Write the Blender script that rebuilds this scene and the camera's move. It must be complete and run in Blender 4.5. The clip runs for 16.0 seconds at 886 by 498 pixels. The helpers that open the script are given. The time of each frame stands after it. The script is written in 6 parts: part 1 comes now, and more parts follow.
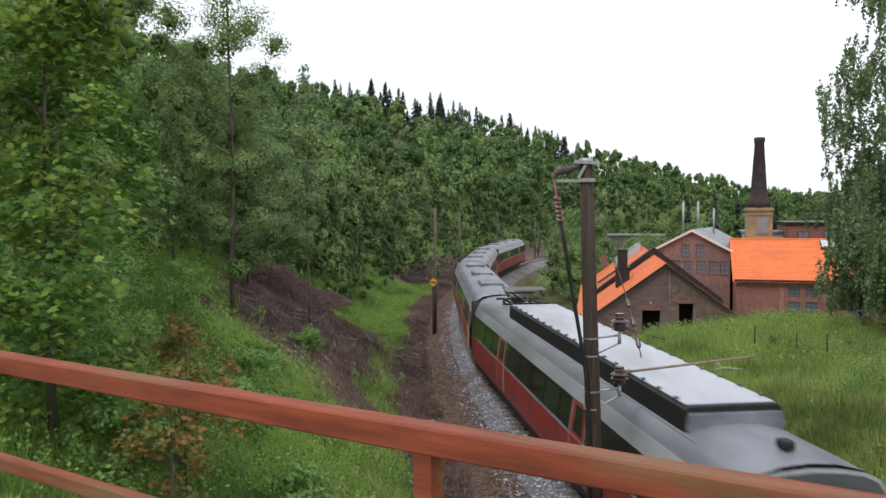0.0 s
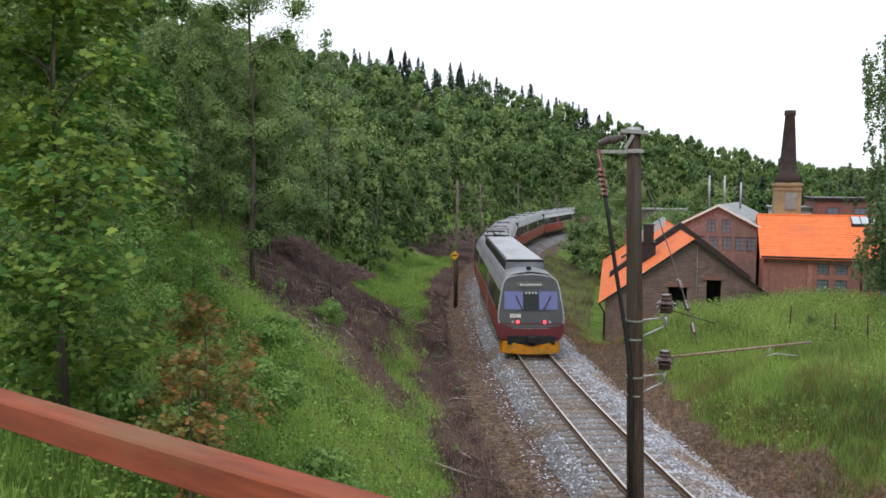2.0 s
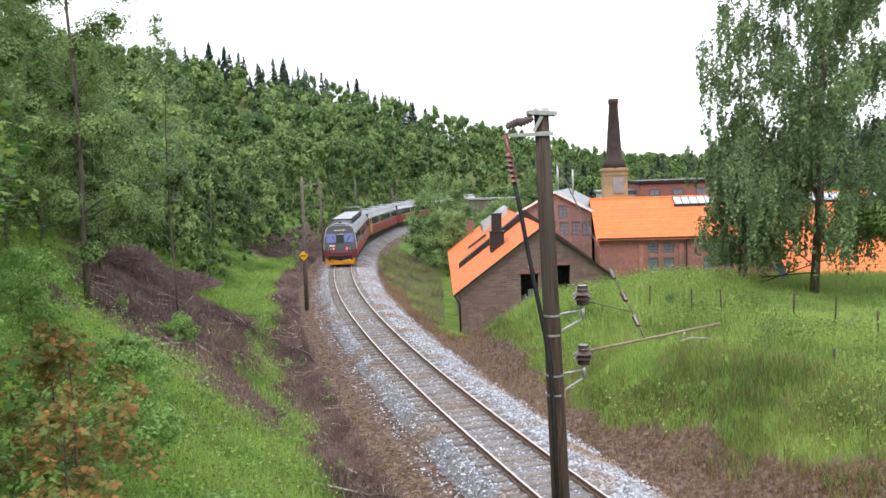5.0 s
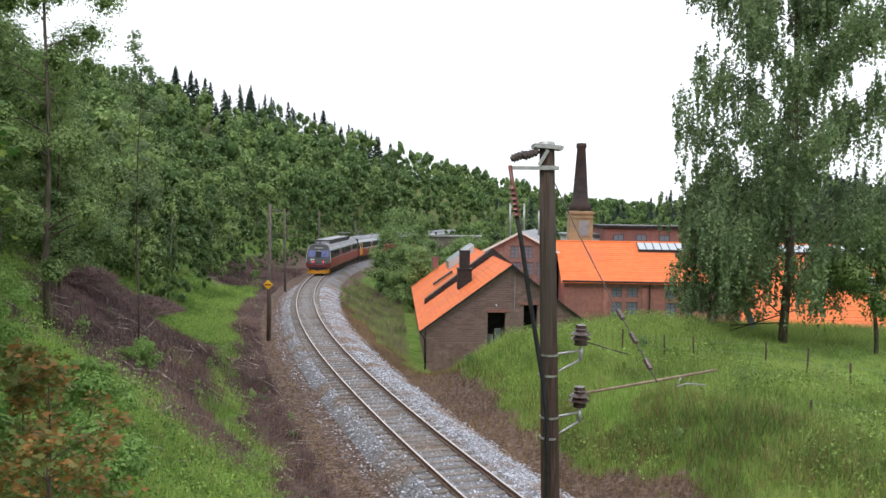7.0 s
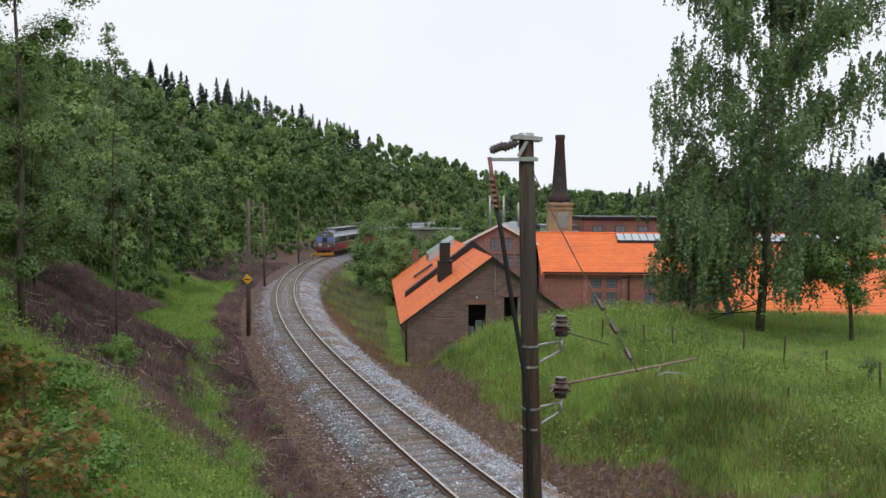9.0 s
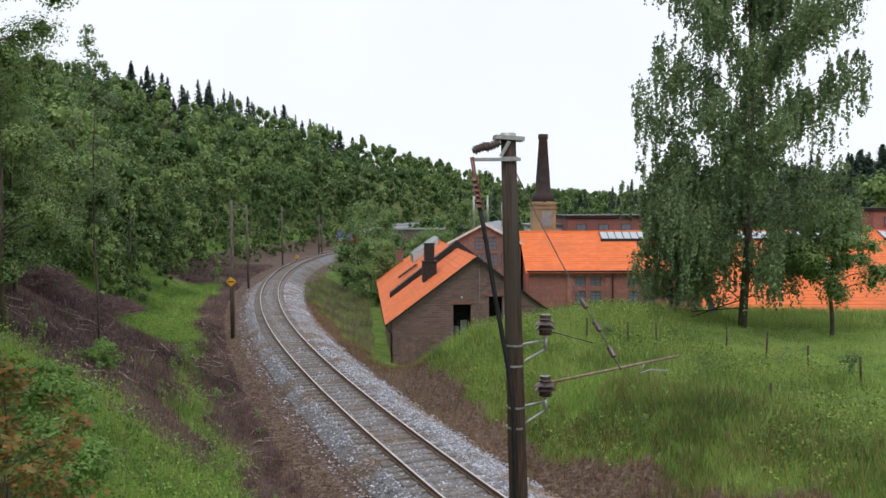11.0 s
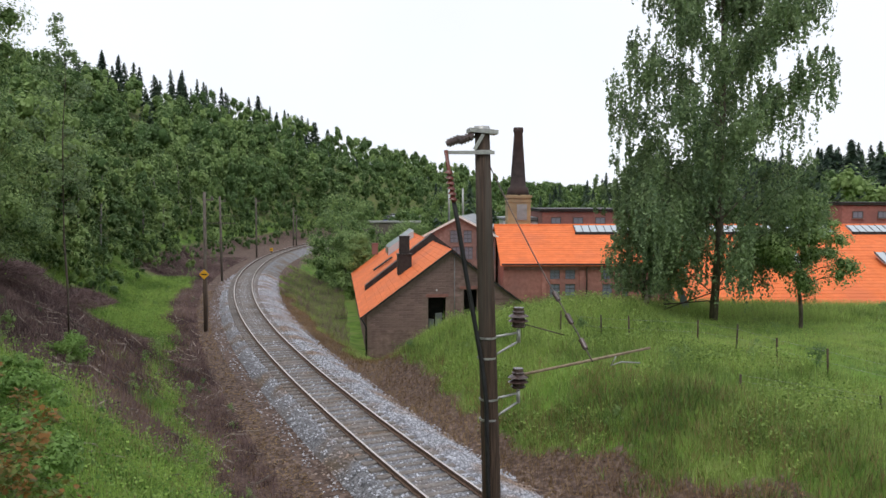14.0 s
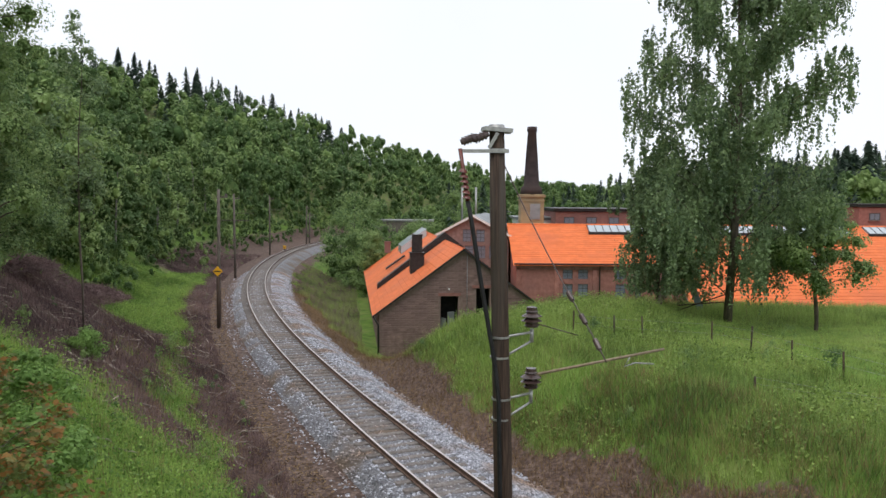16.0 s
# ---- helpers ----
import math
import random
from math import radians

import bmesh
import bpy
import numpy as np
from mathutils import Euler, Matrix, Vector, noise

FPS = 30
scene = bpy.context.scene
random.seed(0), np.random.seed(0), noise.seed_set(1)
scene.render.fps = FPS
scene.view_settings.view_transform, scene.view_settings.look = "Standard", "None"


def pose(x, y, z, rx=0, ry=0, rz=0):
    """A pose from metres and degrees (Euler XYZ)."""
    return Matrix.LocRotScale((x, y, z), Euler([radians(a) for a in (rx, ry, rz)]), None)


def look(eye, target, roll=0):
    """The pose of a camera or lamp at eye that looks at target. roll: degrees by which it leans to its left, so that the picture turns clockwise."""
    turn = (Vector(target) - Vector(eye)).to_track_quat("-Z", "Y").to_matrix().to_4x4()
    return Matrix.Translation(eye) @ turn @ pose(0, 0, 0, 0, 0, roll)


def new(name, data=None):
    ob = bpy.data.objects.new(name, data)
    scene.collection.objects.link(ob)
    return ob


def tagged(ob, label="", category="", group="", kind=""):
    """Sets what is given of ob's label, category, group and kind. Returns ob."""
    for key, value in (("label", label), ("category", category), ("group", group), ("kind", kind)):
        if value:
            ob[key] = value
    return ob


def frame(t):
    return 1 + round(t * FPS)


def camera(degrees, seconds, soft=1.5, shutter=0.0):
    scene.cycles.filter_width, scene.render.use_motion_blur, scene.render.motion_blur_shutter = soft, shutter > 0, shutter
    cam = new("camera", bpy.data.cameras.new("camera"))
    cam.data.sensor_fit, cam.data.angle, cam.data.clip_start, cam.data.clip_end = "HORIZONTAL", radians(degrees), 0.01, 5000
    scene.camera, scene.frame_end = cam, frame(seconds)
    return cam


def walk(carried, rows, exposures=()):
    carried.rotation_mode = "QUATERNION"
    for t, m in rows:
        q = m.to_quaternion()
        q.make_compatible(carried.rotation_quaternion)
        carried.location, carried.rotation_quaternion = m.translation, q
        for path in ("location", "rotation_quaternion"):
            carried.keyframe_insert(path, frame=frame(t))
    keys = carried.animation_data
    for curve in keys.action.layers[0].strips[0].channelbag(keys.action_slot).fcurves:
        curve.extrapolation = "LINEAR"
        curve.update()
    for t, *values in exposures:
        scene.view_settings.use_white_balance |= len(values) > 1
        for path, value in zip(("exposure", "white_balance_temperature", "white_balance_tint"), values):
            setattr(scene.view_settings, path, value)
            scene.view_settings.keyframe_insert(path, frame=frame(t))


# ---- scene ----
cam = camera(59.0, 16.0, soft=1.5, shutter=0.4)

# PATH
PATH = [
    (0, (2.988, -2.233, 7.94), (2.384, -0.329, 7.845), -0.3),
    (0.5, (2.884, -1.983, 7.946), (2.32, -0.068, 7.824), 0.5),
    (1, (2.697, -1.768, 7.962), (2.165, 0.155, 7.831), 0.1),
    (1.5, (2.557, -1.536, 7.946), (1.966, 0.371, 7.839), -0.1),
    (2, (2.357, -1.38, 7.939), (1.713, 0.506, 7.772), 0.3),
    (2.5, (2.047, -1.062, 7.933), (1.511, 0.858, 7.769), -1.9),
    (3, (1.838, -0.888, 7.909), (1.29, 1.027, 7.727), -0.4),
    (3.5, (1.702, -0.736, 7.913), (1.156, 1.182, 7.761), 0.7),
    (4, (1.42, -0.53, 7.904), (1.012, 1.419, 7.719), -0.6),
    (4.2, (1.272, -0.453, 7.917), (0.923, 1.503, 7.692), -1.5),
    (6.3, (0.1, 0.28, 7.778), (-0.031, 2.273, 7.677), -0.4),
    (6.5, (0.05, 0.297, 7.774), (-0.083, 2.29, 7.669), 0.3),
    (7, (-0.027, 0.299, 7.769), (-0.147, 2.293, 7.677), 0.8),
    (7.5, (-0.038, 0.286, 7.768), (-0.148, 2.281, 7.674), 0.8),
    (8, (-0.035, 0.286, 7.763), (-0.132, 2.281, 7.657), 0.7),
    (8.5, (-0.036, 0.313, 7.766), (-0.118, 2.309, 7.657), 0.5),
    (9, (-0.029, 0.324, 7.759), (-0.098, 2.32, 7.649), 0.3),
    (11.5, (-0.012, 0.308, 7.766), (-0.032, 2.305, 7.656), -0.2),
    (12, (-0.013, 0.305, 7.765), (-0.024, 2.302, 7.652), -0.2),
    (12.5, (0.008, 0.334, 7.77), (0.003, 2.331, 7.652), -0.6),
    (13, (0.014, 0.297, 7.769), (0.024, 2.293, 7.644), -0.8),
    (13.5, (0.018, 0.298, 7.765), (0.039, 2.294, 7.636), -0.6),
    (14, (0.019, 0.296, 7.764), (0.052, 2.292, 7.636), -0.0),
    (14.5, (0.006, 0.279, 7.762), (0.03, 2.274, 7.628), 0.3),
    (15, (0.006, 0.298, 7.771), (0.02, 2.294, 7.64), 0.3),
    (15.5, (0.0, 0.305, 7.767), (0.01, 2.301, 7.641), 0.3),
    (16, (0.003, 0.341, 7.758), (0.004, 2.337, 7.627), 0.4),
]
EXPOSURES = [(0.0, 0.05), (2.0, 0.1), (2.6, 0.45), (3.2, 0.78), (4.2, 0.78), (6.3, 0.50), (7.2, 0.2), (8.0, -0.1), (9.0, -0.2), (12.5, -0.08), (16.0, -0.08)]
walk(cam, [(t, look(eye, target, roll)) for t, eye, target, roll in PATH],
     exposures=EXPOSURES)


# ---- light ----
world = bpy.data.worlds.new("overcast_sky")
scene.world = world
world.use_nodes = True
wn, wl = world.node_tree.nodes, world.node_tree.links
wn.clear()
w_out, w_bg = wn.new("ShaderNodeOutputWorld"), wn.new("ShaderNodeBackground")
w_sky = wn.new("ShaderNodeTexSky")
w_sky.sky_type, w_sky.sun_disc = "NISHITA", False
w_sky.sun_elevation, w_sky.sun_rotation = radians(48), radians(150)
w_scale = wn.new("ShaderNodeVectorMath")
w_scale.operation = "SCALE"
w_scale.inputs["Scale"].default_value = 0.10
w_co, w_noise, w_ramp, w_mix = (wn.new("ShaderNodeTexCoord"), wn.new("ShaderNodeTexNoise"),
                                wn.new("ShaderNodeValToRGB"), wn.new("ShaderNodeMix"))
w_noise.inputs["Scale"].default_value, w_noise.inputs["Detail"].default_value = 2.2, 5
w_ramp.color_ramp.elements[0].position, w_ramp.color_ramp.elements[0].color = 0.25, (0.93, 0.965, 1.04, 1)
w_ramp.color_ramp.elements[1].position, w_ramp.color_ramp.elements[1].color = 0.62, (1.0, 1.03, 1.10, 1)
w_mix.data_type = "RGBA"
w_mix.inputs["Factor"].default_value = 0.93
wl.new(w_sky.outputs[0], w_scale.inputs[0])
wl.new(w_co.outputs["Generated"], w_noise.inputs["Vector"])
wl.new(w_noise.outputs["Fac"], w_ramp.inputs[0])
wl.new(w_scale.outputs[0], w_mix.inputs["A"])
wl.new(w_ramp.outputs[0], w_mix.inputs["B"])
wl.new(w_mix.outputs["Result"], w_bg.inputs["Color"])
w_bg.inputs["Strength"].default_value = 1.12
wl.new(w_bg.outputs[0], w_out.inputs[0])

sun = new("sun", bpy.data.lights.new("sun", "SUN"))
sun.data.energy, sun.data.angle, sun.data.color = 1.2, radians(25), (1.0, 0.96, 0.9)
sun.matrix_world = look((0, 0, 60), (14, 36, 0))


# ---- materials ----
def material(name, colors, rough=0.8, scale=6.0, bump=0.2, metal=0.0, stain=None, stain_scale=1.2,
             spread=0.0, glow=0.0, stretch=(1, 1, 1), through_light=0.0, spec=0.3):
    """Noise between two colours in metres, large stains over it, and a fine bump."""
    m = bpy.data.materials.new(name)
    m.use_nodes = True
    n, l = m.node_tree.nodes, m.node_tree.links
    p = n["Principled BSDF"]
    p.inputs["Roughness"].default_value, p.inputs["Metallic"].default_value = rough, metal
    p.inputs["Specular IOR Level"].default_value = spec
    co, mp, tex, ramp = (n.new("ShaderNodeNewGeometry"), n.new("ShaderNodeMapping"), n.new("ShaderNodeTexNoise"),
                         n.new("ShaderNodeValToRGB"))
    tc = n.new("ShaderNodeTexCoord")
    mp.inputs["Scale"].default_value = stretch
    l.new(tc.outputs["Object"], mp.inputs[0])
    l.new(mp.outputs[0], tex.inputs["Vector"])
    tex.inputs["Scale"].default_value, tex.inputs["Detail"].default_value = scale, 6
    ramp.color_ramp.elements[0].position, ramp.color_ramp.elements[1].position = 0.33, 0.67
    ramp.color_ramp.elements[0].color, ramp.color_ramp.elements[1].color = (*colors[0], 1), (*colors[-1], 1)
    if len(colors) == 3:
        e = ramp.color_ramp.elements.new(0.5)
        e.color = (*colors[1], 1)
    l.new(tex.outputs["Fac"], ramp.inputs[0])
    out = ramp.outputs[0]
    if stain:
        t2, r2, mx = n.new("ShaderNodeTexNoise"), n.new("ShaderNodeValToRGB"), n.new("ShaderNodeMix")
        t2.inputs["Scale"].default_value, t2.inputs["Detail"].default_value = stain_scale, 4
        l.new(mp.outputs[0], t2.inputs["Vector"])
        r2.color_ramp.elements[0].position, r2.color_ramp.elements[1].position = 0.48, 0.66
        l.new(t2.outputs["Fac"], r2.inputs[0])
        mx.data_type = "RGBA"
        l.new(r2.outputs[0], mx.inputs["Factor"])
        l.new(out, mx.inputs["A"])
        mx.inputs["B"].default_value = (*stain, 1)
        out = mx.outputs["Result"]
    if spread:
        hs, oi, mm = n.new("ShaderNodeHueSaturation"), n.new("ShaderNodeObjectInfo"), n.new("ShaderNodeMapRange")
        add = n.new("ShaderNodeMath")
        add.operation = "FRACT"
        plus = n.new("ShaderNodeMath")
        l.new(oi.outputs["Random"], plus.inputs[0])
        l.new(co.outputs["Random Per Island"], plus.inputs[1])
        l.new(plus.outputs[0], add.inputs[0])
        mm.inputs["To Min"].default_value, mm.inputs["To Max"].default_value = 1 - spread, 1 + spread
        l.new(add.outputs[0], mm.inputs["Value"])
        l.new(mm.outputs[0], hs.inputs["Value"])
        l.new(out, hs.inputs["Color"])
        out = hs.outputs[0]
    l.new(out, p.inputs["Base Color"])
    if bump:
        b = n.new("ShaderNodeBump")
        b.inputs["Strength"].default_value, b.inputs["Distance"].default_value = bump, 0.05
        l.new(tex.outputs["Fac"], b.inputs["Height"])
        l.new(b.outputs[0], p.inputs["Normal"])
    if glow:
        l.new(out, p.inputs["Emission Color"])
        p.inputs["Emission Strength"].default_value = glow
    if through_light:
        tr, ms = n.new("ShaderNodeBsdfTranslucent"), n.new("ShaderNodeMixShader")
        ms.inputs[0].default_value = through_light
        l.new(out, tr.inputs["Color"])
        l.new(p.outputs[0], ms.inputs[1])
        l.new(tr.outputs[0], ms.inputs[2])
        l.new(ms.outputs[0], n["Material Output"].inputs["Surface"])
    return m


def leaf_material(name, dark, light):
    """Leaves between two greens: tint by tree (attribute), by leaf and by a coarse noise."""
    m = material(name, (dark, light), 0.55, 0.5, 0, spread=0.13, through_light=0.36, spec=0.3)
    n, l = m.node_tree.nodes, m.node_tree.links
    at, mx = n.new("ShaderNodeAttribute"), n.new("ShaderNodeMix")
    at.attribute_name = "tint"
    ramp = next(x for x in n if x.bl_idname == "ShaderNodeValToRGB")
    tex = next(x for x in n if x.bl_idname == "ShaderNodeTexNoise")
    add = n.new("ShaderNodeMath")
    add.operation = "ADD"
    l.new(tex.outputs["Fac"], add.inputs[0])
    l.new(at.outputs["Fac"], add.inputs[1])
    l.new(add.outputs[0], ramp.inputs[0])
    return m


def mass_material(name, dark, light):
    """Fill for a crown's inside, its shade in the colour: leaf green in fine drooping strokes, rough all over."""
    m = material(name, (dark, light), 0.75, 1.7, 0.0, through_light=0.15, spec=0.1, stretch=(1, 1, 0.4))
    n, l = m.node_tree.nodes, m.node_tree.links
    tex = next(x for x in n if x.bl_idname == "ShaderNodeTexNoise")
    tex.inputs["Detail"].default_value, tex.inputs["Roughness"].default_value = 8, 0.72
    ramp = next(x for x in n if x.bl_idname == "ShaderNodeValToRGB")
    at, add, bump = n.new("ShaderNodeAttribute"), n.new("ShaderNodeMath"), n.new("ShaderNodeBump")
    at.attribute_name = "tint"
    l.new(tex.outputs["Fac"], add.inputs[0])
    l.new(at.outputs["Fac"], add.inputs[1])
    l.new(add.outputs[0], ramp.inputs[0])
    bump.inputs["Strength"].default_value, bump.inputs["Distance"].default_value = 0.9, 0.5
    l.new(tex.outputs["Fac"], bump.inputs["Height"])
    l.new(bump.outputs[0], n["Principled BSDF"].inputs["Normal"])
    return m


M = {}
M["birch_leaf"] = leaf_material("birch_leaf", (0.12, 0.185, 0.095), (0.25, 0.34, 0.16))
M["wood_leaf"] = leaf_material("wood_leaf", (0.075, 0.14, 0.042), (0.22, 0.33, 0.09))
M["wood_crown"] = leaf_material("wood_crown_leaf", (0.11, 0.185, 0.068), (0.265, 0.37, 0.135))
M["shrub_leaf"] = leaf_material("shrub_leaf", (0.085, 0.18, 0.045), (0.25, 0.40, 0.11))
# darker copy of the crown green, for the shade inside the foliage
M["wood_shade"] = mass_material("wood_crown_shade", (0.07, 0.125, 0.042), (0.20, 0.30, 0.095))
M["maple_leaf"] = leaf_material("maple_leaf", (0.07, 0.165, 0.035), (0.26, 0.355, 0.065))
M["red_leaf"] = leaf_material("red_leaf", (0.15, 0.19, 0.05), (0.36, 0.18, 0.055))
M["spruce"] = leaf_material("spruce_needles", (0.03, 0.055, 0.04), (0.07, 0.11, 0.07))
M["grass"] = leaf_material("grass_blade", (0.125, 0.20, 0.048), (0.345, 0.46, 0.125))
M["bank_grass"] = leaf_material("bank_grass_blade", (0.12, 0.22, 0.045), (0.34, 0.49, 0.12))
M["dry"] = leaf_material("dry_grass", (0.16, 0.10, 0.05), (0.34, 0.23, 0.12))
M["bark"] = material("bark", ((0.06, 0.05, 0.04), (0.16, 0.13, 0.10)), 0.9, 9, 0.5, stretch=(1, 1, 0.25))
M["birch_bark"] = material("birch_bark", ((0.07, 0.062, 0.055), (0.30, 0.285, 0.26)), 0.8, 5, 0.3, stretch=(0.5, 0.5, 3))
M["pole_wood"] = material("tarred_pole_wood", ((0.028, 0.018, 0.013), (0.095, 0.062, 0.045)), 0.8, 14, 0.4,
                          stretch=(2.5, 2.5, 0.12), stain=(0.07, 0.058, 0.048), stain_scale=2.0)
M["grey_wood"] = material("weathered_wood", ((0.075, 0.062, 0.052), (0.19, 0.165, 0.145)), 0.85, 14, 0.4, stretch=(1, 1, 0.15))
M["twig"] = leaf_material("brown_twig", (0.10, 0.064, 0.066), (0.27, 0.185, 0.175))
M["stick"] = material("dead_branch", ((0.15, 0.115, 0.095), (0.42, 0.36, 0.31)), 0.9, 6, 0.2, spread=0.6)
M["stone"] = material("ballast_stone", ((0.235, 0.24, 0.27), (0.53, 0.54, 0.60)), 0.85, 7, 0.3, spread=0.55, stain=(0.28, 0.21, 0.17), stain_scale=0.5)
M["bed"] = material("ballast_bed", ((0.088, 0.088, 0.096), (0.325, 0.325, 0.35)), 0.95, 12, 1.0, stain=(0.17, 0.13, 0.10), stain_scale=0.5)
for node in M["bed"].node_tree.nodes:
    if node.bl_idname == "ShaderNodeTexNoise" and node.inputs["Scale"].default_value > 5:
        node.inputs["Scale"].default_value, node.inputs["Detail"].default_value = 15, 10
M["rail"] = material("rail_rust", ((0.09, 0.055, 0.04), (0.17, 0.11, 0.085)), 0.65, 8, 0.1)
M["rail_head"] = material("polished_rail_head", ((0.55, 0.50, 0.48), (0.68, 0.63, 0.61)), 0.38, 3, 0, metal=0.6)
M["sleeper"] = material("old_sleeper", ((0.14, 0.12, 0.11), (0.26, 0.235, 0.22)), 0.9, 10, 0.4, spread=0.15)
M["rust_paint"] = material("rusty_red_paint", ((0.17, 0.038, 0.018), (0.30, 0.070, 0.030)), 0.6, 9, 0.25,
                           stain=(0.20, 0.105, 0.05), stain_scale=3.5, stretch=(0.35, 2.2, 2.2))
M["steel"] = material("galvanised_steel", ((0.30, 0.30, 0.30), (0.48, 0.48, 0.47)), 0.45, 20, 0.05, metal=0.7)
M["brown_steel"] = material("brown_tube", ((0.20, 0.15, 0.10), (0.32, 0.25, 0.17)), 0.55, 12, 0.1, metal=0.3)
M["ceramic"] = material("brown_porcelain", ((0.045, 0.028, 0.026), (0.085, 0.055, 0.05)), 0.25, 5, 0, spec=0.6)
M["red_ceramic"] = material("red_brown_porcelain", ((0.10, 0.02, 0.015), (0.17, 0.045, 0.03)), 0.25, 5, 0, spec=0.6)
M["black"] = material("black_rubber", ((0.012, 0.012, 0.013), (0.025, 0.025, 0.026)), 0.6, 9, 0.05)
M["brick"] = material("brown_brick", ((0.172, 0.112, 0.102), (0.265, 0.178, 0.162)), 0.9, 3, 0.3, spread=0.16, stain=(0.17, 0.115, 0.108), stain_scale=0.35)
M["red_brick"] = material("red_brick", ((0.255, 0.115, 0.098), (0.35, 0.17, 0.145)), 0.9, 3, 0.3, spread=0.16, stain=(0.23, 0.12, 0.11), stain_scale=0.3)
M["mortar"] = material("old_mortar", ((0.18, 0.128, 0.112), (0.25, 0.18, 0.158)), 0.95, 6, 0.2)
M["orange_tile"] = material("orange_clay_tile", ((0.70, 0.165, 0.05), (0.80, 0.205, 0.065)), 0.7, 1.5, 0.06, spread=0.045, stain=(0.66, 0.17, 0.065), stain_scale=0.25)
M["sheet"] = material("black_sheet_metal", ((0.02, 0.019, 0.02), (0.04, 0.038, 0.038)), 0.5, 4, 0.05)
M["grey_sheet"] = material("grey_sheet_roof", ((0.20, 0.22, 0.23), (0.32, 0.34, 0.36)), 0.5, 1, 0.05, metal=0.3)
M["chimney"] = material("sooty_brick", ((0.02, 0.016, 0.017), (0.045, 0.034, 0.034)), 0.9, 2, 0.3, stain=(0.065, 0.045, 0.042), stain_scale=0.2)
M["yellow_brick"] = material("yellow_brick", ((0.30, 0.22, 0.12), (0.42, 0.32, 0.19)), 0.9, 2, 0.3, stain=(0.26, 0.20, 0.13), stain_scale=0.5)
M["white"] = material("white_paint", ((0.62, 0.63, 0.63), (0.78, 0.78, 0.77)), 0.6, 3, 0.05)
M["dark_hole"] = material("unlit_interior_black", ((0.012, 0.012, 0.012), (0.03, 0.028, 0.026)), 0.9, 3, 0)
M["sign_yellow"] = material("yellow_sign", ((0.75, 0.38, 0.02), (0.85, 0.46, 0.03)), 0.5, 3, 0)
M["concrete"] = material("grey_concrete", ((0.26, 0.25, 0.24), (0.40, 0.39, 0.37)), 0.9, 4, 0.3, stain=(0.22, 0.20, 0.18))
# train
M["t_red"] = material("train_red", ((0.30, 0.03, 0.028), (0.38, 0.042, 0.038)), 0.38, 1.0, 0, stain=(0.22, 0.03, 0.028), stain_scale=0.6, spec=0.5)
M["t_maroon"] = material("train_maroon", ((0.12, 0.02, 0.025), (0.17, 0.03, 0.035)), 0.4, 1.0, 0, spec=0.5)
M["t_dark"] = material("train_dark_grey", ((0.045, 0.048, 0.052), (0.07, 0.073, 0.078)), 0.35, 1.0, 0, spec=0.5)
M["t_roof"] = material("train_grey_roof", ((0.17, 0.175, 0.20), (0.25, 0.26, 0.29)), 0.42, 1.2, 0.03, stain=(0.14, 0.144, 0.16), stain_scale=0.8, stretch=(1, 0.3, 1))
M["t_shoulder"] = material("train_pale_silver_panel", ((0.40, 0.415, 0.46), (0.50, 0.515, 0.56)), 0.32, 1.5, 0, metal=0.25, stain=(0.33, 0.34, 0.37), stain_scale=0.7, stretch=(1, 0.3, 1))
M["t_silver"] = material("train_silver_trim", ((0.36, 0.365, 0.39), (0.48, 0.485, 0.51)), 0.35, 2, 0, metal=0.3, stain=(0.30, 0.30, 0.32), stain_scale=0.7)
M["t_yellow"] = material("train_yellow", ((0.72, 0.30, 0.01), (0.85, 0.38, 0.015)), 0.45, 2, 0, stain=(0.45, 0.22, 0.03), stain_scale=2.5)
M["t_lamp"] = material("tail_lamp_red", ((0.9, 0.05, 0.08), (1.0, 0.08, 0.10)), 0.3, 3, 0, glow=2.0)
M["t_text"] = material("pale_lettering", ((0.55, 0.55, 0.52), (0.65, 0.65, 0.62)), 0.6, 3, 0)
M["t_board"] = material("route_board", ((0.085, 0.088, 0.085), (0.13, 0.13, 0.12)), 0.4, 30, 0)


def glass(name, color, rough=0.06):
    m = bpy.data.materials.new(name)
    m.use_nodes = True
    p = m.node_tree.nodes["Principled BSDF"]
    p.inputs["Base Color"].default_value = (*color, 1)
    p.inputs["Roughness"].default_value = rough
    p.inputs["Specular IOR Level"].default_value = 0.8
    n, l = m.node_tree.nodes, m.node_tree.links
    tex, b = n.new("ShaderNodeTexNoise"), n.new("ShaderNodeBump")
    tex.inputs["Scale"].default_value = 1.3
    b.inputs["Strength"].default_value, b.inputs["Distance"].default_value = 0.06, 0.02
    l.new(tex.outputs["Fac"], b.inputs["Height"])
    l.new(b.outputs[0], p.inputs["Normal"])
    return m


M["t_glass"] = glass("train_window_glass", (0.008, 0.011, 0.012), 0.08)
M["t_band"] = glass("dark_glossy_window_band", (0.010, 0.013, 0.015), 0.22)
for key in ("t_glass", "t_band"):
    M[key].node_tree.nodes["Principled BSDF"].inputs["Specular IOR Level"].default_value = 0.35
# the windscreen's bluish reflection is put into its base colour
M["t_screen"] = glass("windscreen_blue_reflection", (0.09, 0.11, 0.30))
M["pane"] = glass("old_window_pane", (0.16, 0.19, 0.24), 0.45)
M["pane"].node_tree.nodes["Principled BSDF"].inputs["Specular IOR Level"].default_value = 0.3
M["skylight"] = glass("skylight_glass", (0.45, 0.50, 0.54), 0.15)


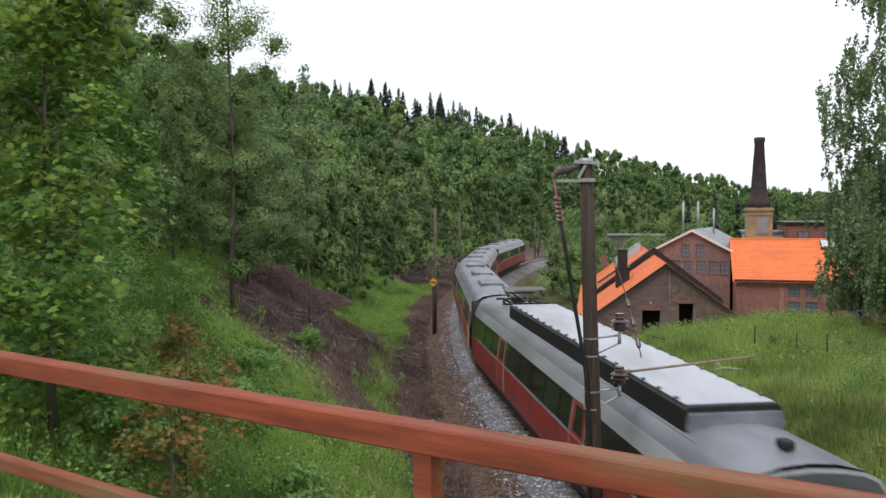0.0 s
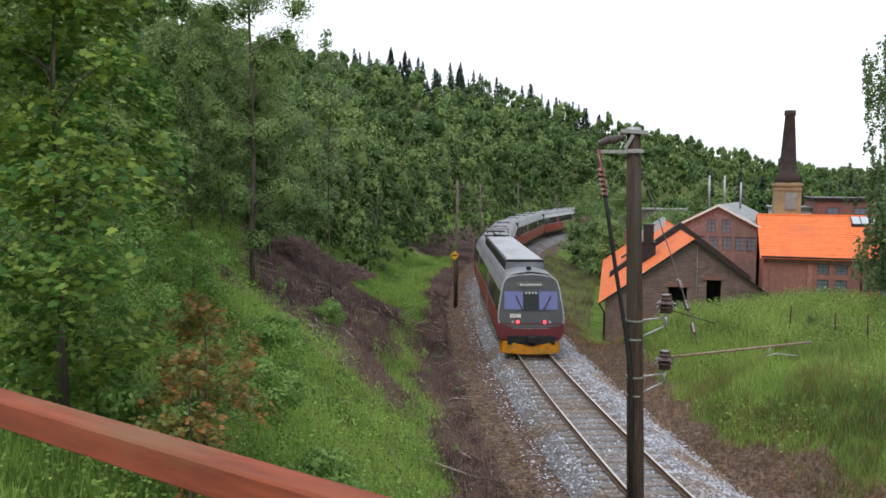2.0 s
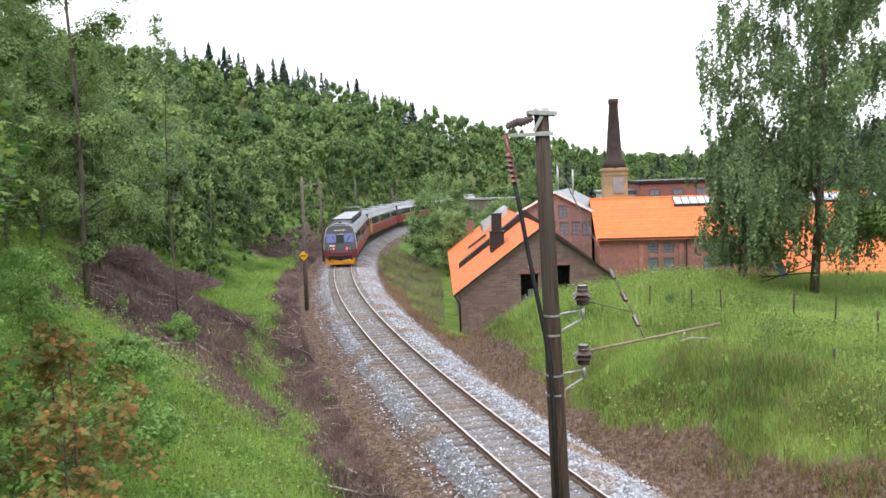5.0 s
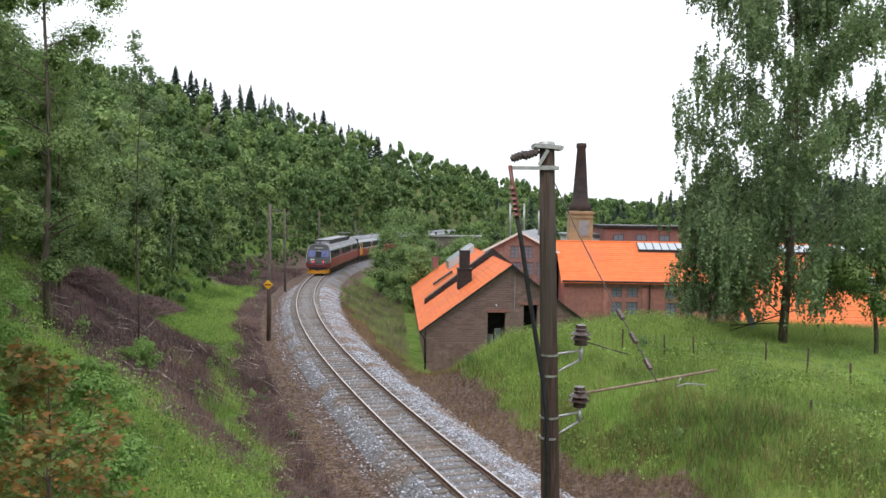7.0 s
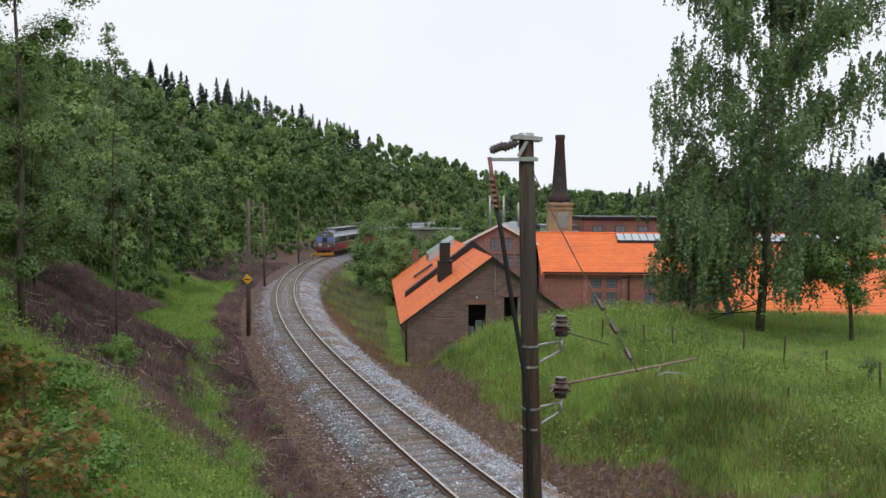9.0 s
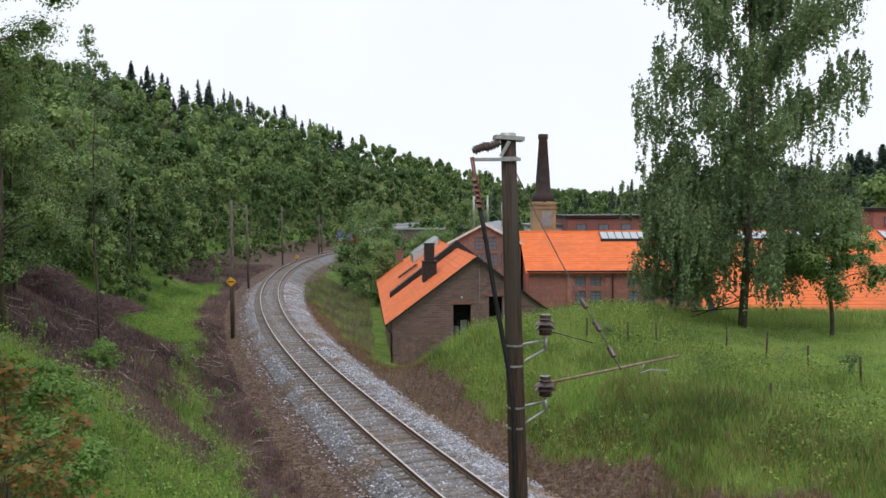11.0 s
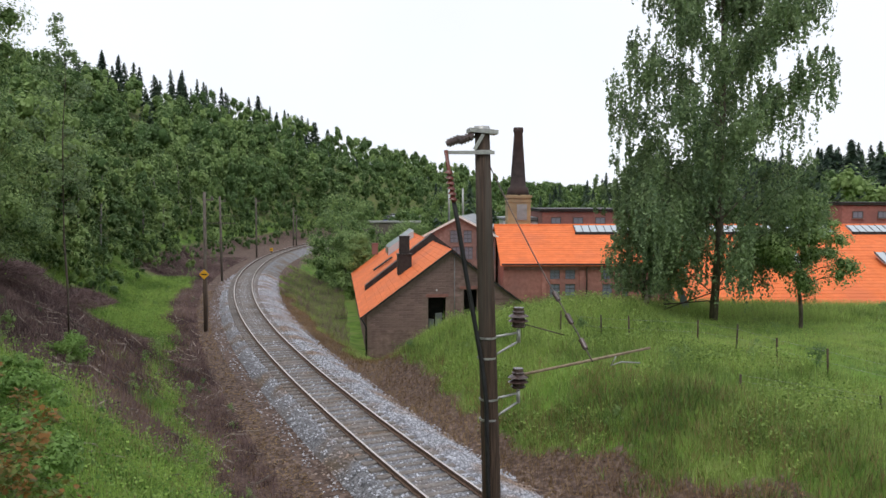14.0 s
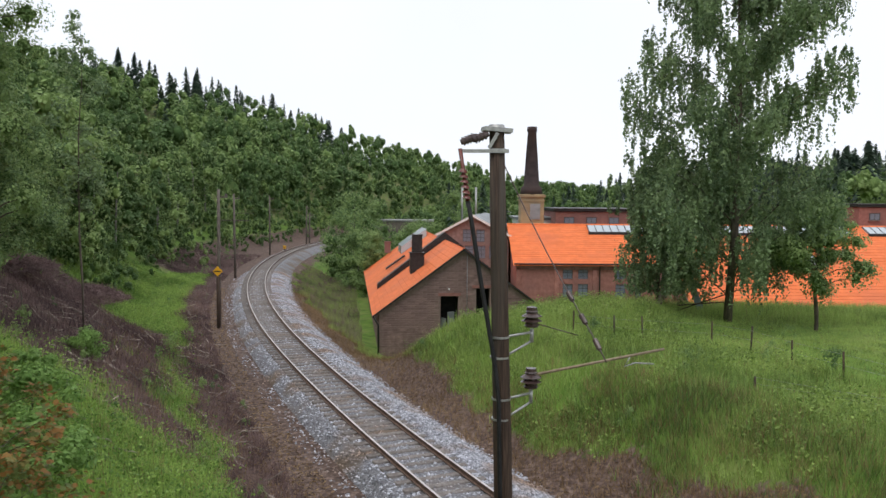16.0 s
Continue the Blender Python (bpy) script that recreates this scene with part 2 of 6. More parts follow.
# ---- mesh helpers ----
def part(name, bm, mat, parent=None, label=""):
    """One bmesh as one mesh object under a thing or a part."""
    me = bpy.data.meshes.new(name)
    bm.to_mesh(me)
    bm.free()
    me.materials.append(M[mat] if isinstance(mat, str) else mat)
    ob = new(name, me)
    ob.parent = parent
    if label:
        ob["label"] = label
    return ob


def thing(name, m, label, category, group="", kind=""):
    ob = new(name)
    ob.empty_display_size = 0.2
    ob.matrix_basis = m
    return tagged(ob, label, category, group, kind)


def box(bm, size, at=(0, 0, 0), rot=(0, 0, 0), bevel=0.0):
    made = bmesh.ops.create_cube(bm, size=1, matrix=pose(*at, *rot) @ Matrix.Diagonal((*size, 1)))
    if bevel:
        edges = list({e for v in made["verts"] for e in v.link_edges})
        bmesh.ops.bevel(bm, geom=edges, offset=bevel, segments=1, affect="EDGES")
    return bm


def boxes(*args, bevel=0.0):
    bm = bmesh.new()
    for a in args:
        box(bm, *a, bevel=bevel)
    return bm


def tube(bm, points, radii, sides=8, cap=True):
    """A tapered tube along points."""
    rings = []
    for i, p in enumerate(points):
        p = Vector(p)
        a, b = Vector(points[max(i - 1, 0)]), Vector(points[min(i + 1, len(points) - 1)])
        q = (b - a).normalized().to_track_quat("Z", "Y").to_matrix()
        r = radii[i] if isinstance(radii, (list, tuple)) else radii
        rings.append([bm.verts.new(p + q @ Vector((r * math.cos(2 * math.pi * k / sides), r * math.sin(2 * math.pi * k / sides), 0)))
                      for k in range(sides)])
    for u, v in zip(rings, rings[1:]):
        for k in range(sides):
            f = bm.faces.new((u[k], u[(k + 1) % sides], v[(k + 1) % sides], v[k]))
            f.smooth = True
    if cap:
        bm.faces.new(rings[0][::-1])
        bm.faces.new(rings[-1])
    return bm


def prism(bm, outline, y0, y1):
    """An outline in x, z, drawn out along y."""
    a = [bm.verts.new((x, y0, z)) for x, z in outline]
    b = [bm.verts.new((x, y1, z)) for x, z in outline]
    n = len(a)
    for i in range(n):
        bm.faces.new((a[i], a[(i + 1) % n], b[(i + 1) % n], b[i]))
    bm.faces.new(a[::-1])
    bm.faces.new(b)
    bmesh.ops.recalc_face_normals(bm, faces=bm.faces)
    return bm


def quads(name, corners, mat, parent=None, tint=None, sides=4):
    """Many loose faces as one mesh: corners is (n, sides, 3); tint is one number a face."""
    n = len(corners)
    me = bpy.data.meshes.new(name)
    me.vertices.add(n * sides)
    me.vertices.foreach_set("co", np.asarray(corners, dtype=np.float32).ravel())
    me.loops.add(n * sides)
    me.loops.foreach_set("vertex_index", np.arange(n * sides, dtype=np.int32))
    me.polygons.add(n)
    me.polygons.foreach_set("loop_start", np.arange(0, n * sides, sides, dtype=np.int32))
    me.polygons.foreach_set("loop_total", np.full(n, sides, dtype=np.int32))
    if tint is not None:
        at = me.attributes.new("tint", "FLOAT", "POINT")
        at.data.foreach_set("value", np.repeat(np.asarray(tint, dtype=np.float32), sides))
    me.update()
    me.validate()
    me.materials.append(M[mat])
    ob = new(name, me)
    ob.parent = parent
    return ob


# ---- the lie of the land ----
def track_x(y):
    """The track's centre line: a long curve to the right, straight in the distance."""
    m = np.minimum(y, 215.0)
    k, t = np.clip(m - 100.0, 0, None), np.clip((y - 42.0) / 123.0, 0, 1)
    return -24.0 + (m - 127.0) ** 2 / 460.0 + 0.0006 * k * k + 2.4 * t * t * (3 - 2 * t) + (y - m) * (88.0 / 230.0 + 0.138)


def track_slope(y):
    m, t = np.minimum(y, 215.0), np.clip((y - 42.0) / 123.0, 0, 1)
    return (m - 127.0) / 230.0 + 0.0012 * np.clip(m - 100.0, 0, None) + 14.4 / 123.0 * t * (1 - t)


def aside(x, y):
    """Distance from the track's centre line, to the right of it positive."""
    slope = track_slope(y)
    return (x - track_x(y)) / np.sqrt(1 + slope * slope)


def step(a, b, v):
    t = np.clip((v - a) / (b - a), 0, 1)
    return t * t * (3 - 2 * t)


def ripple(x, y):
    return (np.sin(x * 0.9 + 1.3 * np.sin(y * 0.5)) + np.sin(y * 1.1 + 1.7 * np.sin(x * 0.37)) +
            0.5 * np.sin(x * 2.3 + y * 1.9) + 0.5 * np.sin(x * 1.7 - y * 2.7 + 2)) / 3


def land(x, y):
    """The height of the ground."""
    x, y = np.asarray(x, dtype=float), np.asarray(y, dtype=float)
    u = aside(x, y)
    d = -u
    # to the left of the track: a ditch, a steep bank near the bridge, a low meadow past it, then the wooded hill
    hill = np.clip(0.45 * (d - 10), -0.6, None)
    hill = np.where(hill > 37, 37 + (hill - 37) * 0.3, hill)
    hill = hill * (1 - 0.80 * step(222, 425, y))
    bank = -0.7 + np.clip((d - 4.6) * 0.64, 0, 6.0) + np.clip(d - 14, 0, None) * 0.25
    near = 1 - step(38, 50, y + 0.25 * d)
    left = bank * near + np.where(d > 4, hill, -0.6) * (1 - near)
    left = np.where(d < 4.2, -0.7, left)
    # to the right: a cutting slope up to the field, a mound, and lower ground round the works
    field = 1.75 + 0.02 * (x - 10)
    mound = 0.85 * np.exp(-(((x - 7.8) / 5.2) ** 2 + ((y - 38.5) / 5.0) ** 2))
    rise = step(3.0, 8.5, u)
    right_near = -0.8 + rise * (field + 0.8) + mound * step(4, 9, u)
    low = -2.7 + 0 * x
    fall = step(40.5, 48.0, y - 0.08 * (x - 5))
    cut = step(39, 49, y + 0.55 * np.clip(1.5 - x, 0, None))
    fall = np.maximum(fall, cut * step(6.0, 2.0, x))
    low = np.where(u < 9, -0.8 + (low + 0.8) * step(2.6, 8, u), low)
    right = right_near * (1 - fall) + low * fall
    far = step(150, 380, y) * 1.5 + step(50, 150, x) * 11 * step(40, 200, y + x)
    right = right + far * step(5, 30, u)
    z = np.where(u < 0, left, right)
    z = z + 0.10 * ripple(x, y) * step(2.6, 6, np.abs(u)) + 0.35 * ripple(x * 0.23, y * 0.23) * step(4, 12, np.abs(u))
    away = step(500, 1500, np.hypot(x, y))
    return z * (1 - away) - 3 * away


def graded(stops):
    out = []
    for a, b, s in stops:
        out += list(np.arange(a, b, s))
    return np.array(out + [stops[-1][1]])


def build_ground():
    xs = graded([(-4000, -800, 400), (-800, -200, 40), (-200, -60, 5), (-60, -30, 1.5), (-30, 30, 0.6), (30, 60, 1.5), (60, 200, 6), (200, 800, 50), (800, 4000, 400)])
    ys = graded([(-3000, -300, 300), (-300, -40, 20), (-40, 0, 2), (0, 60, 0.6), (60, 130, 1.5), (130, 330, 5), (330, 900, 40), (900, 4200, 300)])
    gx, gy = np.meshgrid(xs, ys)
    gz = land(gx, gy)
    nx, ny = len(xs), len(ys)
    co = np.stack([gx, gy, gz], -1).reshape(-1, 3)
    i = np.arange(nx * ny).reshape(ny, nx)
    f = np.stack([i[:-1, :-1], i[:-1, 1:], i[1:, 1:], i[1:, :-1]], -1).reshape(-1, 4)
    me = bpy.data.meshes.new("ground")
    me.vertices.add(len(co))
    me.vertices.foreach_set("co", co.astype(np.float32).ravel())
    me.loops.add(f.size)
    me.loops.foreach_set("vertex_index", f.astype(np.int32).ravel())
    me.polygons.add(len(f))
    me.polygons.foreach_set("loop_start", np.arange(0, f.size, 4, dtype=np.int32))
    me.polygons.foreach_set("loop_total", np.full(len(f), 4, dtype=np.int32))
    me.polygons.foreach_set("use_smooth", np.ones(len(f), dtype=bool))
    at = me.attributes.new("bare", "FLOAT", "POINT")
    at.data.foreach_set("value", bare_soil(gx, gy).astype(np.float32).ravel())
    me.update()
    me.materials.append(ground_material())
    tagged(new("ground", me), "grassy and bare brown earth ground beside the railway", "ground", kind="structure")


def bare_soil(x, y):
    """How bare the earth is: along the track, on the slope of felled brush, at the cutting's foot."""
    u = aside(x, y)
    d = -u
    w = 0.8 * ripple(x * 0.8, y * 0.8)
    strip_l = 1 - step(4.6, 6.4, d + w)
    brush = step(19, 31, y + w * 7 - 0.4 * (d - 8) + 4 * ripple(x * 0.35, y * 0.35)) * (1 - step(42, 48, y + w * 2)) * step(5, 7, d + w) * (1 - step(13, 17, d + w * 2)) * (0.98 + 0.4 * ripple(x * 0.55 + 3, y * 0.55))
    strip_r = 1 - step(3.5, 5.4, u - 2.0 * (1 - step(19, 27, y)) + 1.6 * w + 0.8 * ripple(x * 0.3, y * 0.3) - 0.9 * step(30, 38, y) * (1 - step(50, 56, y)))
    under = np.maximum(0.45 * step(12, 18, d) * step(30, 50, y), step(76, 88, y) * step(3, 4, d) * (1 - step(11, 14, d)) * (1 - step(260, 300, y)))
    brush = np.maximum(brush, under)
    return np.clip(np.where(u < 0, np.maximum(strip_l, brush), strip_r), 0, 1)


def ground_material():
    m = material("meadow_and_earth", ((0.07, 0.135, 0.02), (0.15, 0.26, 0.04)), 0.95, 1.1, 0.6, stain=(0.18, 0.23, 0.06), stain_scale=0.35)
    n, l = m.node_tree.nodes, m.node_tree.links
    p = n["Principled BSDF"]
    grass = p.inputs["Base Color"].links[0].from_socket
    at, tex, ramp, mx, edge, add = (n.new("ShaderNodeAttribute"), n.new("ShaderNodeTexNoise"), n.new("ShaderNodeValToRGB"),
                                    n.new("ShaderNodeMix"), n.new("ShaderNodeMapRange"), n.new("ShaderNodeMath"))
    at.attribute_name = "bare"
    tex.inputs["Scale"].default_value, tex.inputs["Detail"].default_value = 6.5, 10
    tc = next(x for x in n if x.bl_idname == "ShaderNodeTexCoord")
    l.new(tc.outputs["Object"], tex.inputs["Vector"])
    e = ramp.color_ramp.elements
    e[0].position, e[0].color = 0.32, (0.048, 0.031, 0.026, 1)
    e[1].position, e[1].color = 0.70, (0.24, 0.172, 0.142, 1)
    k = e.new(0.5)
    k.color = (0.11, 0.073, 0.059, 1)
    l.new(tex.outputs["Fac"], ramp.inputs[0])
    l.new(at.outputs["Fac"], add.inputs[0])
    l.new(tex.outputs["Fac"], add.inputs[1])
    edge.inputs["From Min"].default_value, edge.inputs["From Max"].default_value = 0.85, 1.1
    l.new(add.outputs[0], edge.inputs["Value"])
    mx.data_type = "RGBA"
    l.new(edge.outputs[0], mx.inputs["Factor"])
    l.new(grass, mx.inputs["A"])
    l.new(ramp.outputs[0], mx.inputs["B"])
    l.new(mx.outputs["Result"], p.inputs["Base Color"])
    return m


build_ground()
rng = np.random.default_rng(7)


# ---- the railway ----
def on_track(y, side=0.0, z=0.0):
    slope = float(track_slope(y))
    c = 1 / math.sqrt(1 + slope * slope)
    return Vector((track_x(y) + side * c, y - side * slope * c, z))


def heading(y):
    return -math.atan(float(track_slope(y)))


def sweep(outline, ys, smooth=False):
    """An outline in side, z carried along the track."""
    bm = bmesh.new()
    rows = [[bm.verts.new(on_track(y, s, z)) for s, z in outline] for y in ys]
    n = len(outline)
    for a, b in zip(rows, rows[1:]):
        for i in range(n - 1):
            f = bm.faces.new((a[i], a[i + 1], b[i + 1], b[i]))
            f.smooth = smooth
    return bm


def build_track():
    ys = list(np.arange(-60, 20, 4)) + list(np.arange(20, 90, 1.5)) + list(np.arange(90, 330, 4))
    bed = part("ballast_bed", sweep([(-2.2, -1.0), (-1.8, -0.6), (-1.45, -0.27), (-0.6, -0.22), (0, -0.2), (0.6, -0.22), (1.7, -0.24), (2.3, -0.45), (3.2, -0.95)], ys, True), "bed")
    tagged(bed, "grey crushed-stone ballast bed of the railway track", "track bed", kind="structure")
    track = thing("railway_track", pose(0, 0, 0), "single railway track with rusty rails on ballast", "railway track", kind="structure")
    for side in (-0.75, 0.75):
        web = [(side - 0.065, -0.165), (side - 0.065, -0.15), (side - 0.012, -0.13), (side - 0.012, -0.045), (side - 0.036, -0.03), (side - 0.036, -0.006),
               (side - 0.03, -0.004), (side + 0.03, -0.004), (side + 0.036, -0.006), (side + 0.036, -0.03), (side + 0.012, -0.045), (side + 0.012, -0.13), (side + 0.065, -0.15), (side + 0.065, -0.165)]
        rail = part("rail", sweep(web, ys), "rail", track, "rusty steel rail")
        part("rail_head", sweep([(side - 0.035, -0.002), (side - 0.03, 0.001), (side + 0.03, 0.001), (side + 0.035, -0.002)], ys), "rail_head", rail, "polished running surface")
    bm = box(bmesh.new(), (2.5, 0.24, 0.16), (0, 0, -0.245), bevel=0.02)
    first = part("sleeper", bm, "sleeper", track)
    y = -8.0
    k = 0
    while k < 290:
        ob = first if k == 0 else new("sleeper", first.data)
        ob.parent = track
        ob.matrix_basis = Matrix.Translation(on_track(y)) @ Matrix.Rotation(heading(y), 4, "Z") @ pose(0, 0, rng.uniform(-0.012, 0.0))
        y += 0.62 / math.sqrt(1 + float(track_slope(y)) ** 2)
        k += 1


def scatter_stones():
    """Loose ballast stones near the bridge, each a small uneven eight-sided lump."""
    n = 60000
    y = 14 + 70 * rng.random(n) ** 1.6
    side = np.where(rng.random(n) < 0.3, rng.uniform(0.85, 3.0, n), rng.uniform(-3.8, 3.2, n))
    keep = (np.abs(np.abs(side) - 0.75) > 0.09) & (rng.random(n) < np.where(side < -1.4, 0.9 - (-1.4 - side) * 0.68, np.where(np.abs(side) < 0.75, 0.45, 1.0)))
    y, side = y[keep], side[keep]
    n = len(y)
    slope = track_slope(y)
    c = 1 / np.sqrt(1 + slope ** 2)
    z = np.interp(side, [-4.2, -2.15, -2.0, -1.55, -0.6, 0, 0.6, 1.7, 2.3, 2.95, 3.4], [-0.7, -0.7, -0.6, -0.27, -0.22, -0.2, -0.22, -0.24, -0.45, -0.78, -0.79])
    mid = np.stack([track_x(y) + side * c, y - side * slope * c, z + 0.01], -1)
    r = rng.uniform(0.025, 0.06, n)
    base = np.array([(1, 0, 0), (0, 1, 0), (-1, 0, 0), (0, -1, 0), (0, 0, 0.8), (0, 0, -0.8)], float)
    v = base[None] * r[:, None, None] * rng.uniform(0.6, 1.35, (n, 6, 1))
    a = rng.uniform(0, 6.28, n)
    ca, sa = np.cos(a)[:, None], np.sin(a)[:, None]
    v = np.stack([v[..., 0] * ca - v[..., 1] * sa, v[..., 0] * sa + v[..., 1] * ca, v[..., 2]], -1) + mid[:, None]
    f = np.array([(0, 1, 4), (1, 2, 4), (2, 3, 4), (3, 0, 4)])
    me = bpy.data.meshes.new("ballast_stones")
    me.from_pydata(v.reshape(-1, 3).tolist(), [], (f[None] + (np.arange(n) * 6)[:, None, None]).reshape(-1, 3).tolist())
    me.materials.append(M["stone"])
    tagged(new("ballast_stones", me), "loose grey ballast stones beside the rails", "ballast", kind="stuff")


build_track()
scatter_stones()


# ---- the bridge with its railing ----
BRIDGE = Matrix.Translation((0, 0.33, 0)) @ Matrix.Rotation(radians(-14.5), 4, "Z")


def build_bridge():
    deck = part("bridge_deck", boxes(((40, 6.0, 0.55), (0, -3.2, 5.95))), "concrete")
    deck.matrix_basis = BRIDGE
    tagged(deck, "grey concrete bridge deck over the railway", "bridge", kind="structure")
    rail = thing("bridge_railing", BRIDGE, "rusty red painted steel railing along the bridge edge", "railing")
    part("top_rail", boxes(((30, 0.075, 0.075), (0, 0, 7.335)), bevel=0.006), "rust_paint", rail)
    part("middle_rail", boxes(((30, 0.05, 0.055), (0, 0.005, 6.915)), bevel=0.005), "rust_paint", rail)
    first = None
    for x in (-7.6, -5.1, -2.6, -0.1, 2.4, 4.9, 7.4):
        if first is None:
            first = part("post", boxes(((0.056, 0.06, 1.2), (0, -0.004, 6.72))), "rust_paint", rail)
            ob = first
        else:
            ob = new("post", first.data)
            ob.parent = rail
        ob.matrix_basis = pose(x, 0, 0)
    for x in (-9, 9.5):
        pier = part("bridge_pier", boxes(((1.0, 5.0, 7.5), (x + 2.5, -3.2, 1.9))), "concrete")
        pier.matrix_basis = BRIDGE
        tagged(pier, "grey concrete pier under the bridge deck", "bridge pier", kind="structure")


build_bridge()


# ---- masts ----
def insulator(bm, at, r, discs, pitch, axis="Z"):
    for i in range(discs):
        z = at[2] + i * pitch
        k = r * ((0.72, 1.0, 1.0, 0.62)[i] if discs == 4 else 1 - 0.09 * i)
        bmesh.ops.create_cone(bm, segments=16, radius1=k, radius2=k * 0.55, depth=pitch * 0.62, cap_ends=True, matrix=pose(at[0], at[1], z))
    bmesh.ops.create_cone(bm, segments=12, radius1=r * 0.62, radius2=r * 0.5, depth=pitch * discs * 1.05, cap_ends=True, matrix=pose(at[0], at[1], at[2] + pitch * (discs - 1) / 2))
    return bm


def build_near_mast():
    mast = thing("catenary_mast", pose(0, 0, 0), "weathered tarred wooden mast with insulators beside the track", "utility pole")
    part("pole", tube(bmesh.new(), [(1.20, 14.0, -0.9), (1.10, 14.0, 3.0), (0.98, 14.0, 7.0), (0.925, 14.0, 8.95)], [0.175, 0.165, 0.145, 0.13], 18), "pole_wood", mast)
    bm = bmesh.new()
    bmesh.ops.create_cone(bm, segments=16, radius1=0.155, radius2=0.13, depth=0.07, cap_ends=True, matrix=pose(0.92, 14, 8.985))
    part("cap", bm, "steel", mast, "grey metal cap")
    top = part("top_bracket", boxes(((0.86, 0.05, 0.06), (0.70, 13.86, 8.56)), ((0.29, 0.29, 0.05), (0.945, 14, 8.58)), ((0.5, 0.34, 0.07), (0.93, 14, 8.93), (0, 4, 8)), ((0.06, 0.05, 0.3), (0.86, 13.85, 8.74), (0, 30, 0))), "steel", mast, "galvanised bracket")
    bm = bmesh.new()
    for x, z in ((0.44, 8.76), (0.64, 8.80)):
        for i in range(4):
            bmesh.ops.create_cone(bm, segments=14, radius1=0.085, radius2=0.06, depth=0.05, cap_ends=True, matrix=pose(x + 0.055 * (i - 1.5), 13.86, z + 0.022 * (i - 1.5), 0, 68, 0))
        bmesh.ops.create_cone(bm, segments=10, radius1=0.05, radius2=0.05, depth=0.3, cap_ends=True, matrix=pose(x, 13.86, z, 0, 68, 0))
    part("top_insulator", bm, "ceramic", top, "two tilted porcelain insulators")
    # long stay insulator and cable hanging on the left of the pole
    bm = bmesh.new()
    a, b = Vector((0.29, 13.84, 8.60)), Vector((0.43, 13.85, 7.70))
    for i in range(6):
        p = a.lerp(b, 0.42 + 0.1 * i)
        bmesh.ops.create_cone(bm, segments=14, radius1=0.085, radius2=0.045, depth=0.06, cap_ends=True, matrix=Matrix.Translation(p) @ pose(0, 0, 0, 0, 12, 0))
    tube(bm, [a, b], 0.035, 8)
    part("cable_insulator", bm, "red_ceramic", mast, "red-brown ribbed porcelain insulator")
    cable = [b, (0.49, 13.84, 7.4), (0.65, 13.82, 6.42), (0.83, 13.8, 5.41), (0.92, 13.8, 4.9), (1.00, 13.8, 4.2), (1.03, 13.81, 3.0), (1.10, 13.81, 0.5)]
    part("cable", tube(bmesh.new(), cable, 0.04, 8), "black", mast, "black power cable")
    for z, y in ((5.32, 0), (4.22, 1)):
        px = 1.20 - z * 0.0335
        arm = part("bracket_arm", tube(tube(bmesh.new(), [(px + 0.05, 13.95, z), (1.60, 14.15, z + 0.06)], 0.022, 8),
                                       [(px + 0.05, 13.95, z - 0.36), (1.60, 14.15, z - 0.1)], 0.022, 8), "steel", mast, "galvanised angle bracket")
        tube_bm = tube(bmesh.new(), [(1.60, 14.15, z - 0.12), (1.60, 14.15, z + 0.12)], 0.035, 8)
        part("pin", tube_bm, "steel", arm)
        part("insulator", insulator(bmesh.new(), (1.60, 14.18, z + 0.2), 0.19, 4, 0.085), "ceramic", arm, "dark brown porcelain insulator")
        for dz in (0.0, -0.36):
            bm = bmesh.new()
            bmesh.ops.create_cone(bm, segments=18, radius1=0.172, radius2=0.172, depth=0.035, cap_ends=True, matrix=pose(px, 14, z + dz))
            part("clamp", bm, "steel", arm)
    arm = part("registration_arm", tube(bmesh.new(), [(1.66, 14.2, 4.60), (4.29, 15.3, 4.87)], 0.026, 10), "brown_steel", mast, "rusty brown registration tube")
    part("steady_arm", tube(bmesh.new(), [(3.55, 14.95, 4.78), (3.45, 14.95, 4.60), (3.66, 15.0, 4.66), (4.05, 15.1, 4.62)], 0.015, 8), "steel", arm, "pale curved steady arm")
    hang = [(1.88, 12.2, 6.4), (2.0, 11.75, 6.12), (2.12, 11.3, 5.85), (2.23, 10.82, 5.55)]
    bm = tube(bmesh.new(), [(1.6, 14.2, 5.55), (2.5, 14.6, 5.25)], 0.012, 6)
    tube(bm, [(0.98, 14.0, 8.5), (1.38, 13.35, 7.55), (1.66, 12.75, 6.9), hang[0], hang[1], hang[2], hang[3]], 0.010, 6)
    for p, q in zip(hang, hang[1:]):
        c = Vector(p).lerp(Vector(q), 0.4)
        way = (Vector(q) - Vector(p)).to_track_quat("Z", "Y").to_matrix().to_4x4()
        for k in (-0.075, -0.025, 0.025, 0.075):
            bmesh.ops.create_cone(bm, segments=10, radius1=0.042, radius2=0.028, depth=0.04, cap_ends=True, matrix=Matrix.Translation(c) @ way @ pose(0, 0, k))
    part("hanger_wire", bm, "ceramic", mast, "dangling wire with egg insulators")


build_near_mast()


